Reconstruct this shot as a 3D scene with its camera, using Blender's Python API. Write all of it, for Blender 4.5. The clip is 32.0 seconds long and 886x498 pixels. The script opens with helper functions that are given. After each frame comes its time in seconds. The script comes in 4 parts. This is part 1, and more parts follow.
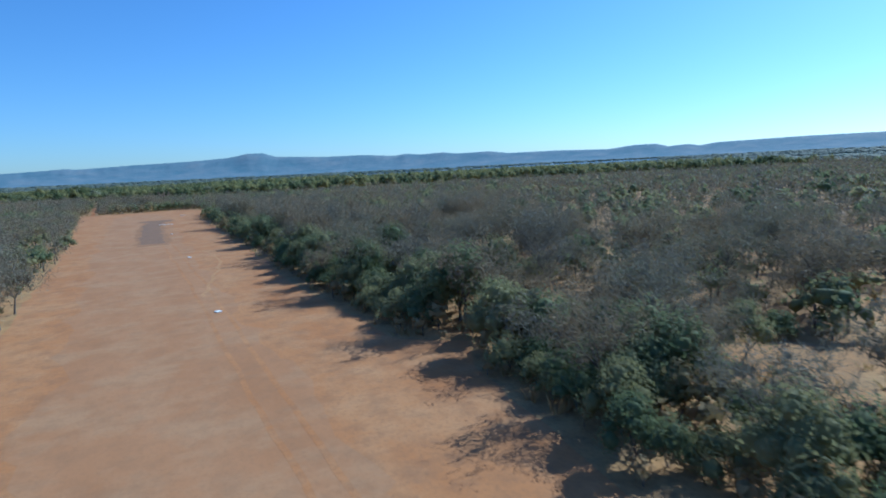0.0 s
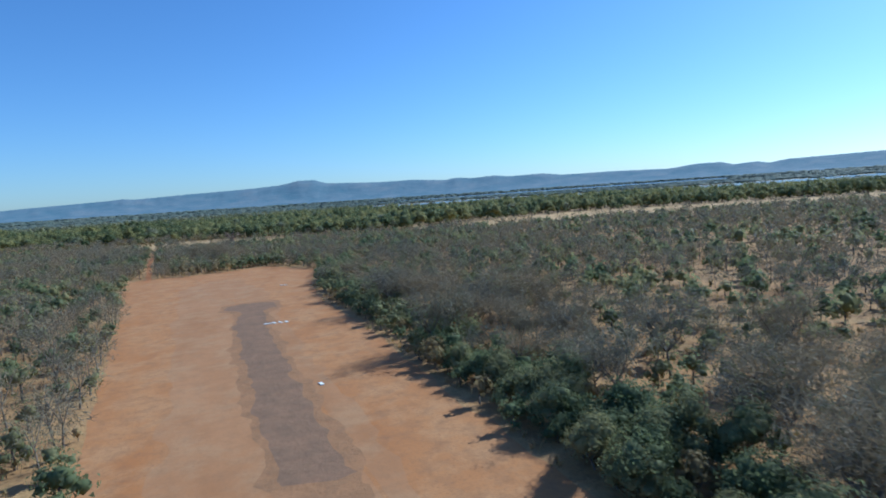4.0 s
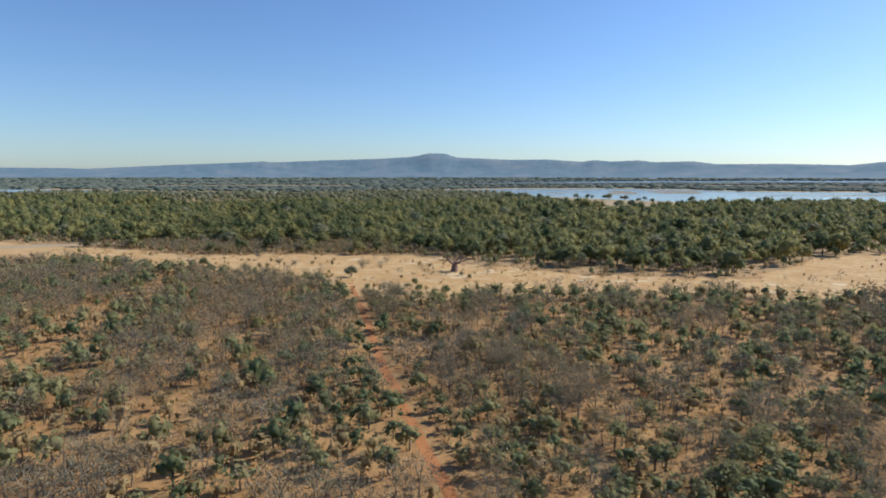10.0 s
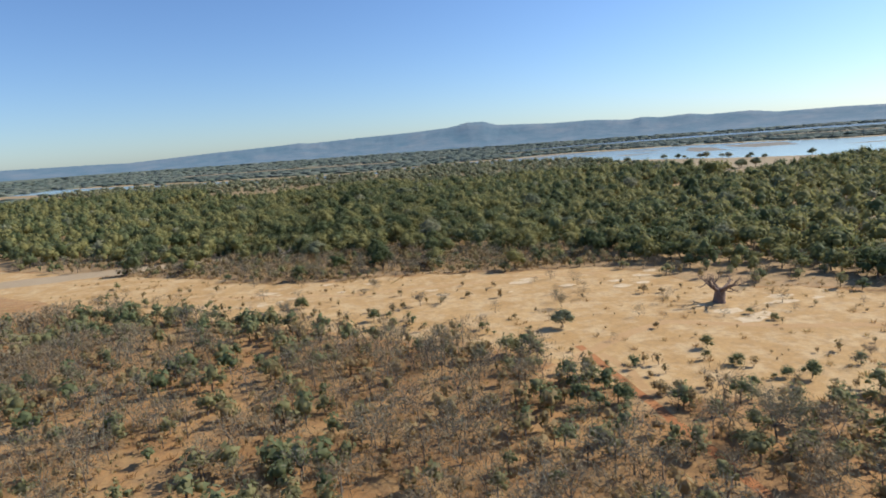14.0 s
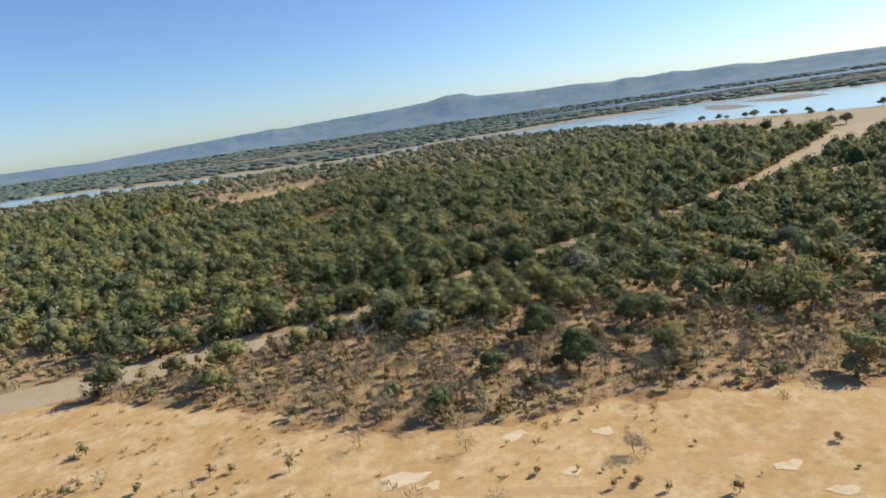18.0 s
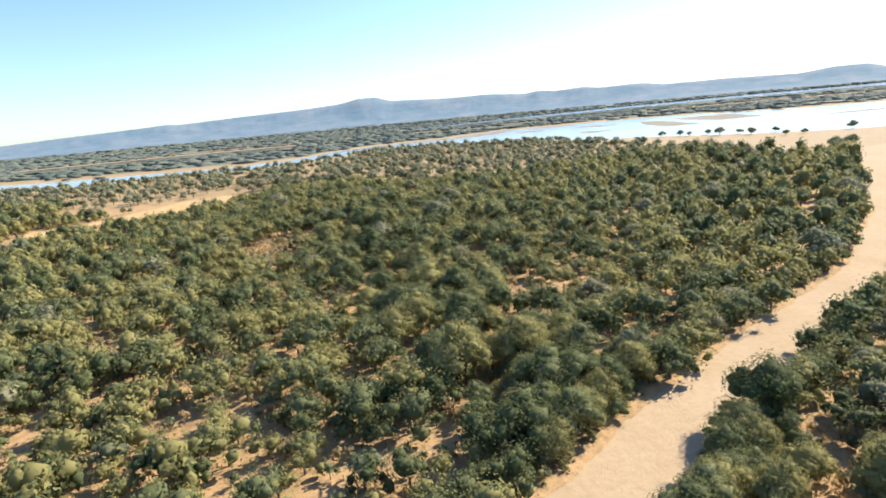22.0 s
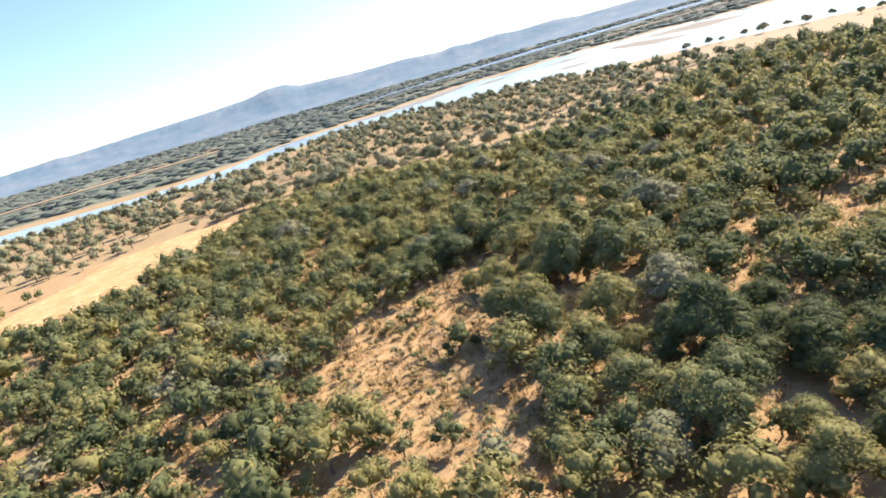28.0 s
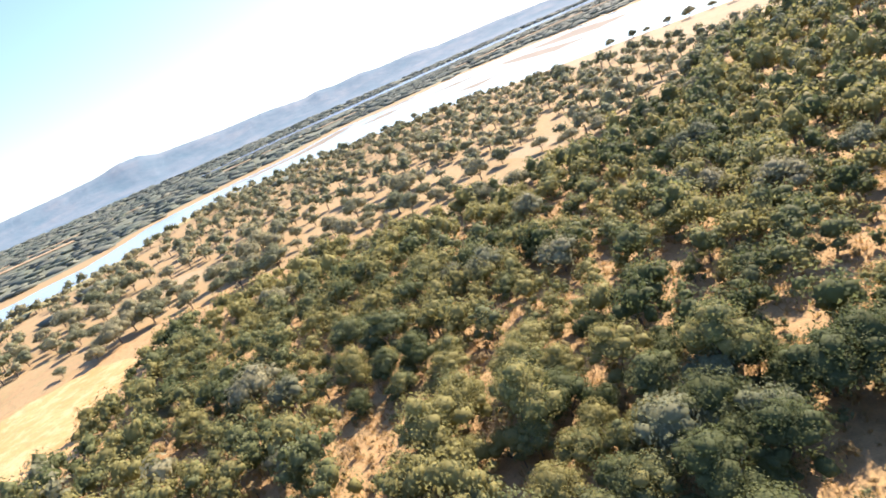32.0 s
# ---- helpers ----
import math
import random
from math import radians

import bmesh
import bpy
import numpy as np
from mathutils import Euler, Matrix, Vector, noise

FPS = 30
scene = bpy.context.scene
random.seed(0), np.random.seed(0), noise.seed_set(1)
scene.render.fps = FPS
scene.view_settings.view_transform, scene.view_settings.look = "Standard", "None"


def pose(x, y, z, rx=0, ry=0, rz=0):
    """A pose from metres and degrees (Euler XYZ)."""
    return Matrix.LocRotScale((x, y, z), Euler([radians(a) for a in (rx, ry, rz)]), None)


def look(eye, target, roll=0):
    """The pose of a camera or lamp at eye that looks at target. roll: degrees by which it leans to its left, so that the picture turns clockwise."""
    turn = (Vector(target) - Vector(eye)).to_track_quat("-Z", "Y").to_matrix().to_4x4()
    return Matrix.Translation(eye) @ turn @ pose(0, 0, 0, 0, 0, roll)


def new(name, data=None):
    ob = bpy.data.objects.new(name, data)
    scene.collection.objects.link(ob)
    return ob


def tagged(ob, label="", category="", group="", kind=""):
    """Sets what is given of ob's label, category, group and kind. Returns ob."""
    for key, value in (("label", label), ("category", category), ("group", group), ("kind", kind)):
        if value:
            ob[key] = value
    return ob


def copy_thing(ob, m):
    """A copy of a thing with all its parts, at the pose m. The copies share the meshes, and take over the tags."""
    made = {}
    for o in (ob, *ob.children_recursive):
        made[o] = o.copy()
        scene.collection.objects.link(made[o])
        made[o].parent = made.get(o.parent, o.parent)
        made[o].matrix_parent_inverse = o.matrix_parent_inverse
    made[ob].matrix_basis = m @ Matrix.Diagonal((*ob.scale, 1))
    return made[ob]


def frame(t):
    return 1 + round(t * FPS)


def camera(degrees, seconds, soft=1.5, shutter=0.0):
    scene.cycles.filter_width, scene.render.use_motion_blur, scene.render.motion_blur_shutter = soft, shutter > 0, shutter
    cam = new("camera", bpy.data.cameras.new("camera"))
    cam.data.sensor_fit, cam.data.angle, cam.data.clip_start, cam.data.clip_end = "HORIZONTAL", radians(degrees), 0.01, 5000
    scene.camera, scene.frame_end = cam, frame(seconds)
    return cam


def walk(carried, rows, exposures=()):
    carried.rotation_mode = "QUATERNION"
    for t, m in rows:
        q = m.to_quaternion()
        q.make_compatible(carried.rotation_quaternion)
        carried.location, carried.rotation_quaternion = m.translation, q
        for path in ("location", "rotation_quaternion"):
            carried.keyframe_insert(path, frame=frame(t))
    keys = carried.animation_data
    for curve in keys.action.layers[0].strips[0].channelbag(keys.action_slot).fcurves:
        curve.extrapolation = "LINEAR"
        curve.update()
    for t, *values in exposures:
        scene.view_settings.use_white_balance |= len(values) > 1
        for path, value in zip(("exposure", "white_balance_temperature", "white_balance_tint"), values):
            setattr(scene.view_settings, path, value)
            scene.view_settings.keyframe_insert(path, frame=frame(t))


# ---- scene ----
# ---- camera and its path: a light aircraft climbing off a bush airstrip ----
PATH = [
    (0.0, 1.77, -0.67, 17.78, -28.85, -7.73, 2.69),
    (0.5, 1.69, 16.74, 18.77, -27.32, -5.98, 1.18),
    (1.0, 1.52, 34.11, 19.71, -25.84, -6.10, 2.53),
    (1.5, 1.44, 51.31, 20.68, -25.71, -6.00, 2.38),
    (2.0, 1.29, 68.35, 21.80, -25.84, -6.58, 3.25),
    (2.5, 0.93, 85.27, 23.06, -25.69, -6.17, 2.35),
    (3.0, 0.49, 101.95, 24.39, -25.73, -5.23, 1.72),
    (3.5, 0.11, 118.30, 25.59, -25.28, -5.20, 3.12),
    (5.5, -4.94, 185.97, 30.19, -23.77, -5.33, 3.68),
    (6.0, -6.83, 203.17, 32.59, -23.08, -2.88, 1.71),
    (6.5, -8.85, 220.36, 35.14, -22.96, -1.02, -2.05),
    (7.0, -11.08, 237.55, 37.85, -23.19, 0.57, -4.47),
    (7.5, -13.62, 254.69, 40.53, -21.38, -0.63, -3.82),
    (8.0, -16.55, 271.76, 42.95, -17.80, -1.37, -5.01),
    (8.5, -19.90, 288.71, 44.94, -14.11, -2.42, -5.07),
    (9.0, -23.66, 305.47, 46.43, -12.46, -4.64, -4.18),
    (9.5, -27.70, 321.98, 47.43, -13.23, -7.67, -0.05),
    (10.0, -31.99, 338.30, 48.01, -13.40, -7.23, -0.06),
    (10.5, -36.50, 354.72, 48.37, -11.98, -7.63, 2.01),
    (11.0, -41.12, 371.43, 48.74, -10.98, -8.90, 3.65),
    (11.5, -45.54, 388.08, 49.15, -11.14, -9.80, 5.39),
    (12.0, -49.78, 404.43, 49.58, -11.71, -8.38, 3.42),
    (12.5, -54.08, 420.35, 49.98, -12.68, -8.53, 2.54),
    (13.0, -58.50, 435.87, 50.50, -12.54, -8.27, 1.89),
    (13.5, -62.99, 451.09, 51.05, -11.56, -8.69, 2.38),
    (14.0, -67.43, 466.19, 51.50, -10.44, -9.93, 3.99),
    (14.5, -71.69, 481.41, 51.96, -10.40, -9.24, 0.25),
    (16.5, -89.48, 552.04, 59.53, -11.59, -10.96, 0.90),
    (17.0, -94.41, 568.25, 60.66, -11.76, -11.22, 2.23),
    (17.5, -99.25, 584.09, 61.60, -12.52, -11.28, 4.00),
    (18.0, -104.04, 599.84, 62.57, -13.23, -12.61, 7.77),
    (18.5, -108.49, 615.76, 63.49, -13.99, -13.68, 8.00),
    (19.0, -112.48, 632.20, 64.36, -14.57, -13.95, 8.73),
    (19.5, -115.71, 648.96, 64.93, -16.84, -16.04, 12.18),
    (20.0, -118.12, 665.87, 65.26, -18.96, -16.03, 10.43),
    (20.5, -119.99, 682.52, 65.11, -19.95, -15.24, 6.95),
    (21.0, -121.74, 699.15, 64.80, -20.65, -13.82, 5.10),
    (21.5, -123.43, 715.54, 64.26, -21.67, -13.03, 4.86),
    (22.0, -125.22, 732.14, 63.79, -22.22, -13.01, 5.02),
    (22.5, -126.91, 749.01, 63.54, -22.80, -12.80, 4.35),
    (23.0, -128.48, 766.16, 63.67, -23.15, -12.36, 4.85),
    (23.5, -129.93, 783.28, 63.94, -23.95, -12.75, 4.90),
    (24.0, -131.34, 800.24, 64.27, -24.24, -12.65, 3.30),
    (24.5, -132.76, 816.97, 64.57, -24.75, -12.39, 2.75),
    (25.0, -134.25, 833.46, 64.80, -25.02, -11.84, 3.16),
    (25.5, -135.85, 849.82, 64.94, -25.17, -13.27, 3.65),
    (26.0, -137.37, 866.19, 65.05, -25.21, -13.32, 1.57),
    (26.5, -138.72, 882.69, 65.08, -26.46, -14.09, 4.32),
    (28.5, -140.35, 952.92, 61.58, -32.43, -17.78, 16.49),
    (29.0, -138.16, 970.10, 61.83, -35.12, -17.09, 13.57),
    (29.5, -135.69, 986.95, 62.06, -37.76, -16.84, 12.77),
    (30.0, -132.80, 1003.31, 62.29, -39.22, -16.06, 12.10),
    (30.5, -129.38, 1019.53, 62.80, -40.10, -16.37, 12.82),
    (31.0, -125.69, 1035.70, 63.60, -40.68, -16.07, 13.99),
    (31.5, -121.84, 1051.86, 64.55, -42.82, -17.69, 18.06),
    (32.0, -117.88, 1068.21, 65.58, -45.70, -18.42, 22.15),
]
cam = camera(73.5, 32.0, soft=1.8, shutter=0.15)
walk(cam, [(r[0], pose(r[1], r[2], r[3], 90 + r[5], r[6], r[4])) for r in PATH],
     exposures=[(0.0, 0.16, 4650, -3), (3.0, 0.16, 4800, -2), (6.0, 0.14, 5250, 1), (8.0, 0.06, 5650, 3), (10.0, 0.28, 6250, 7), (14.0, 0.32, 6300, 8),
                (17.0, 0.25, 6350, 7), (19.0, 0.75, 6600, 8), (20.0, 1.05, 6750, 9), (26.0, 1.32, 6950, 13), (32.0, 1.54, 7250, 19)])

# ---- world and sun ----
SUN_BEARING, SUN_HEIGHT = 80.0, 35.0
world = bpy.data.worlds.new("sky")
scene.world = world
world.use_nodes = True
wn = world.node_tree
sky = wn.nodes.new("ShaderNodeTexSky")
sky.sky_type = "NISHITA"
sky.sun_disc = False
sky.sun_elevation = radians(SUN_HEIGHT)
sky.sun_rotation = radians(SUN_BEARING)
sky.air_density, sky.dust_density, sky.ozone_density = 1.0, 0.4, 2.0
blue = wn.nodes.new("ShaderNodeMix")
blue.data_type, blue.blend_type = "RGBA", "MULTIPLY"
blue.inputs[0].default_value, blue.inputs[7].default_value = 1.0, (0.75, 0.895, 1.16, 1)
wn.links.new(sky.outputs[0], blue.inputs[6])
wn.links.new(blue.outputs[2], wn.nodes["Background"].inputs[0])
wn.nodes["Background"].inputs[1].default_value = 0.1
sun_way = Vector((math.sin(radians(SUN_BEARING)) * math.cos(radians(SUN_HEIGHT)),
                  math.cos(radians(SUN_BEARING)) * math.cos(radians(SUN_HEIGHT)), math.sin(radians(SUN_HEIGHT))))
sun = new("sun", bpy.data.lights.new("sun", "SUN"))
sun.data.energy, sun.data.angle, sun.data.color = 4.7, radians(0.53), (1.0, 0.93, 0.82)
sun.matrix_world = look(sun_way * 300 + Vector((0, 500, 0)), Vector((0, 500, 0)))

# ---- materials ----


def nodes_of(name, rough=0.9):
    m = bpy.data.materials.new(name)
    m.use_nodes = True
    b = m.node_tree.nodes["Principled BSDF"]
    b.inputs["Roughness"].default_value = rough
    b.inputs["Specular IOR Level"].default_value = 0.2
    return m, m.node_tree, b


def noise_on(tree, scale, detail=4.0, rough=0.55, stretch=None):
    geo = tree.nodes.new("ShaderNodeNewGeometry")
    n = tree.nodes.new("ShaderNodeTexNoise")
    n.inputs["Scale"].default_value = scale
    n.inputs["Detail"].default_value = detail
    n.inputs["Roughness"].default_value = rough
    src = geo.outputs["Position"]
    if stretch:
        mp = tree.nodes.new("ShaderNodeMapping")
        mp.inputs["Scale"].default_value = stretch[:3]
        mp.inputs["Rotation"].default_value = (0, 0, radians(stretch[3]))
        tree.links.new(src, mp.inputs[0])
        src = mp.outputs[0]
    tree.links.new(src, n.inputs["Vector"])
    return n.outputs[0]


def ramp(tree, value, stops):
    r = tree.nodes.new("ShaderNodeValToRGB")
    e = r.color_ramp.elements
    while len(e) < len(stops):
        e.new(0.5)
    for k, (p, c) in zip(e, stops):
        k.position, k.color = p, (*c, 1)
    tree.links.new(value, r.inputs[0])
    return r.outputs[0]


def mixed(tree, a, b, fac, mode="MIX"):
    n = tree.nodes.new("ShaderNodeMix")
    n.data_type, n.blend_type = "RGBA", mode
    for s, v in ((n.inputs[6], a), (n.inputs[7], b)):
        if isinstance(v, tuple):
            s.default_value = (*v, 1)
        else:
            tree.links.new(v, s)
    if isinstance(fac, float):
        n.inputs[0].default_value = fac
    else:
        tree.links.new(fac, n.inputs[0])
    return n.outputs[2]


def bump(tree, b, value, dist, strength=1.0):
    n = tree.nodes.new("ShaderNodeBump")
    n.inputs["Distance"].default_value, n.inputs["Strength"].default_value = dist, strength
    tree.links.new(value, n.inputs["Height"])
    tree.links.new(n.outputs[0], b.inputs["Normal"])


def soil(name, pale, mid, dark, scatter=0.35, big=0.02, stretch=None, straw=None, relief=0.7):
    """Earth or sand: broad drifts, metre-size mottling, fine grains, dry grass and bits of litter."""
    m, t, b = nodes_of(name, 0.95)
    base = ramp(t, noise_on(t, big, 5, 0.6, stretch), [(0.32, mid), (0.66, pale)])
    if straw:
        base = mixed(t, base, straw, ramp(t, noise_on(t, 0.13, 6, 0.68), [(0.46, (0, 0, 0)), (0.62, (0.7, 0.7, 0.7))]))
    mott = noise_on(t, 0.42, 7, 0.7)
    c = mixed(t, base, dark, ramp(t, mott, [(0.46, (0, 0, 0)), (0.68, (scatter,) * 3)]))
    fine = noise_on(t, 2.6, 4, 0.75)
    c = mixed(t, c, dark, ramp(t, fine, [(0.5, (0, 0, 0)), (0.72, (scatter * 1.1,) * 3)]))
    t.links.new(c, b.inputs["Base Color"])
    bump(t, b, mott, 0.5 * relief, relief)
    return m


def foliage(name, colours, through_light=0.3, wash=0.11):
    """Leaves: colour drifts from stand to stand, from tree to tree and from clump to clump."""
    m, t, b = nodes_of(name, 0.75)
    geo = t.nodes.new("ShaderNodeNewGeometry")
    tint = t.nodes.new("ShaderNodeAttribute")
    tint.attribute_name = "tint"
    info = t.nodes.new("ShaderNodeObjectInfo")
    both = t.nodes.new("ShaderNodeMath")
    t.links.new(tint.outputs["Fac"], both.inputs[0])
    t.links.new(info.outputs["Random"], both.inputs[1])
    own = t.nodes.new("ShaderNodeMath")
    own.operation = "FRACT"
    t.links.new(both.outputs[0], own.inputs[0])
    value = noise_on(t, wash * 0.16, 2, 0.5)
    for source, share in ((own.outputs[0], 0.55), (noise_on(t, 0.45, 3, 0.6), 0.25), (geo.outputs["Random Per Island"], 0.16)):
        add = t.nodes.new("ShaderNodeMath")
        add.operation = "MULTIPLY_ADD"
        t.links.new(source, add.inputs[0])
        add.inputs[1].default_value = share
        t.links.new(value, add.inputs[2])
        value = add.outputs[0]
    col = ramp(t, value, [(0.68 + 0.6 * i / (len(colours) - 1), c) for i, c in enumerate(colours)])
    t.links.new(col, b.inputs["Base Color"])
    tl = t.nodes.new("ShaderNodeBsdfTranslucent")
    t.links.new(col, tl.inputs[0])
    mx = t.nodes.new("ShaderNodeMixShader")
    mx.inputs[0].default_value = through_light
    t.links.new(b.outputs[0], mx.inputs[1])
    t.links.new(tl.outputs[0], mx.inputs[2])
    t.links.new(mx.outputs[0], t.nodes["Material Output"].inputs[0])
    return m


def bark(name, a, b_):
    m, t, b = nodes_of(name, 0.9)
    n = noise_on(t, 3.0, 5, 0.65, (1, 1, 0.3, 0))
    t.links.new(ramp(t, n, [(0.35, a), (0.7, b_)]), b.inputs["Base Color"])
    bump(t, b, n, 0.05, 0.6)
    return m


EARTH = soil("woodland_earth", (0.43, 0.25, 0.105), (0.375, 0.19, 0.07), (0.19, 0.12, 0.064), 0.75, 0.03, None, (0.43, 0.28, 0.125))
RED_EARTH = soil("runway_earth", (0.45, 0.215, 0.085), (0.385, 0.16, 0.055), (0.25, 0.13, 0.065), 0.65, 0.12, (1, 0.3, 1, 4), (0.46, 0.25, 0.115), 0.25)
ROAD_EARTH = soil("road_earth", (0.45, 0.195, 0.075), (0.38, 0.15, 0.055), (0.24, 0.11, 0.055), 0.25, 0.1)
WORN_EARTH = soil("worn_earth", (0.36, 0.18, 0.083), (0.29, 0.15, 0.07), (0.2, 0.12, 0.066), 0.5, 0.25)
DARK_EARTH = soil("scorched_earth", (0.27, 0.15, 0.085), (0.21, 0.125, 0.074), (0.15, 0.095, 0.06), 0.4, 0.25)
CORE_EARTH = soil("wheel_worn_earth", (0.42, 0.21, 0.095), (0.355, 0.165, 0.068), (0.24, 0.135, 0.07), 0.4, 0.12, (1, 0.25, 1, 4), (0.42, 0.24, 0.12), 0.2)
ROAD_SAND = soil("track_sand", (0.52, 0.325, 0.155), (0.46, 0.275, 0.12), (0.34, 0.21, 0.10), 0.25, 0.1)
BELT_SAND = soil("terrace_sand", (0.54, 0.345, 0.15), (0.45, 0.265, 0.10), (0.27, 0.17, 0.085), 0.55, 0.05, None, (0.62, 0.45, 0.25), 0.4)
FRINGE_SAND = soil("terrace_fringe_sand", (0.47, 0.275, 0.12), (0.39, 0.20, 0.08), (0.23, 0.14, 0.075), 0.7, 0.06, None, (0.46, 0.31, 0.15))
BED_SAND = soil("riverbed_sand", (0.43, 0.325, 0.205), (0.385, 0.28, 0.165), (0.28, 0.20, 0.12), 0.35, 0.04, (1, 0.45, 1, -28))
BEACH_SAND = soil("beach_sand", (0.385, 0.29, 0.18), (0.335, 0.245, 0.14), (0.235, 0.175, 0.10), 0.4, 0.03, None, (0.34, 0.265, 0.14))
WET_SAND = soil("sandbar_sand", (0.255, 0.225, 0.18), (0.21, 0.185, 0.145), (0.15, 0.13, 0.10), 0.45, 0.02, (1, 0.4, 1, 40))
FLOOD_SOIL = soil("floodplain_soil", (0.40, 0.275, 0.145), (0.335, 0.22, 0.11), (0.19, 0.155, 0.085), 0.6, 0.02, None, (0.29, 0.24, 0.12))
FAR_PLAIN = soil("far_plain_grass", (0.155, 0.17, 0.12), (0.12, 0.145, 0.105), (0.095, 0.125, 0.09), 0.6, 0.006, None, (0.19, 0.185, 0.125))
FOREST_FLOOR = soil("forest_floor", (0.47, 0.305, 0.155), (0.38, 0.235, 0.112), (0.19, 0.135, 0.072), 0.75, 0.06, None, (0.40, 0.27, 0.125))
DRY_GRASS = soil("dry_grass", (0.47, 0.315, 0.15), (0.38, 0.245, 0.11), (0.21, 0.15, 0.08), 0.75, 0.1, None, (0.46, 0.28, 0.135))
STRAW = foliage("straw", [(0.36, 0.25, 0.105), (0.46, 0.33, 0.15), (0.34, 0.26, 0.11), (0.42, 0.27, 0.12)], 0.4)
LEAF_DARK = foliage("riverine_leaves", [(0.10, 0.122, 0.05), (0.142, 0.162, 0.066), (0.172, 0.19, 0.09), (0.198, 0.212, 0.08), (0.225, 0.225, 0.094), (0.285, 0.262, 0.10)], 0.45)
LEAF_OLIVE = foliage("winterthorn_leaves", [(0.175, 0.195, 0.11), (0.235, 0.24, 0.14), (0.295, 0.28, 0.165)], 0.45)
LEAF_BUSH = foliage("bush_leaves", [(0.14, 0.17, 0.082), (0.19, 0.215, 0.10), (0.235, 0.245, 0.125), (0.28, 0.265, 0.125)], 0.5)
LEAF_DRY = foliage("dry_leaves", [(0.25, 0.20, 0.10), (0.31, 0.225, 0.105), (0.23, 0.205, 0.09), (0.36, 0.26, 0.125)], 0.4)
TWIG = foliage("bare_twigs", [(0.175, 0.155, 0.115), (0.225, 0.195, 0.135), (0.20, 0.19, 0.115), (0.265, 0.205, 0.125)], 0.25)
# Far leaves are paler and bluer: distance haze painted into their colour.
HAZED_LEAF = foliage("hazed_far_leaves", [(0.155, 0.195, 0.155), (0.18, 0.215, 0.17), (0.215, 0.235, 0.185)], 0.4, 0.02)
BARK = bark("mopane_bark", (0.10, 0.08, 0.065), (0.19, 0.155, 0.125))
BARK_PALE = bark("dead_wood", (0.24, 0.19, 0.16), (0.40, 0.33, 0.28))
BARK_BAOBAB = bark("baobab_bark", (0.13, 0.085, 0.065), (0.27, 0.19, 0.15))
WHITE = bark("lime_wash", (0.72, 0.70, 0.65), (0.85, 0.83, 0.79))

WATER, wt, wb = nodes_of("river_water", 0.12)
wb.inputs["Base Color"].default_value = (0.20, 0.25, 0.28, 1)
wb.inputs["Specular IOR Level"].default_value = 0.35
bump(wt, wb, noise_on(wt, 0.9, 3, 0.6, (1, 0.5, 1, 30)), 0.03, 0.1)

# Distance haze is put into the hills' blue colour and their faint blue glow.
HILL, ht, hb = nodes_of("far_hill_haze", 1.0)
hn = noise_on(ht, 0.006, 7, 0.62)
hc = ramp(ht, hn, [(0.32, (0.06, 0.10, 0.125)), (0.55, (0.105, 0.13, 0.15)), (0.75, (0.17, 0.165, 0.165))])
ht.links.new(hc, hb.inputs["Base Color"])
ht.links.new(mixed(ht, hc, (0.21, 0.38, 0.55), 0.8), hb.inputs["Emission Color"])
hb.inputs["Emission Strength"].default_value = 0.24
bump(ht, hb, hn, 30.0, 0.4)

# ---- mesh tools ----
rng = np.random.default_rng(7)


def mesh_np(name, V, F, mats, index=None, smooth=False):
    me = bpy.data.meshes.new(name)
    V, F = np.asarray(V, np.float32), np.asarray(F, np.int32)
    me.vertices.add(len(V))
    me.vertices.foreach_set("co", V.ravel())
    me.loops.add(F.size)
    me.loops.foreach_set("vertex_index", F.ravel())
    me.polygons.add(len(F))
    me.polygons.foreach_set("loop_start", np.arange(0, F.size, 3, dtype=np.int32))
    for m in mats:
        me.materials.append(m)
    if index is not None:
        me.polygons.foreach_set("material_index", np.asarray(index, np.int32))
    if smooth:
        me.polygons.foreach_set("use_smooth", np.ones(len(F), bool))
    me.update(calc_edges=True)
    return me


def joined(chunks):
    V, F, k = [], [], 0
    for v, f in chunks:
        V.append(v)
        F.append(np.asarray(f) + k)
        k += len(v)
    return np.concatenate(V), np.concatenate(F)


def tube(a, b, ra, rb, sides=5):
    """A tapered limb from a to b, closed at its tip."""
    a, b = np.array(a, float), np.array(b, float)
    d = (b - a) / (np.linalg.norm(b - a) + 1e-9)
    u = np.cross(d, (0.3, 0.9, 0.2))
    u /= np.linalg.norm(u)
    w = np.cross(d, u)
    ang = np.arange(sides) * 2 * np.pi / sides
    ring = np.cos(ang)[:, None] * u + np.sin(ang)[:, None] * w
    V = np.concatenate([a + ring * ra, b + ring * rb, [b + d * rb]])
    F = []
    for i in range(sides):
        j = (i + 1) % sides
        F += [(i, j, sides + j), (i, sides + j, sides + i), (sides + i, sides + j, 2 * sides)]
    return V, F


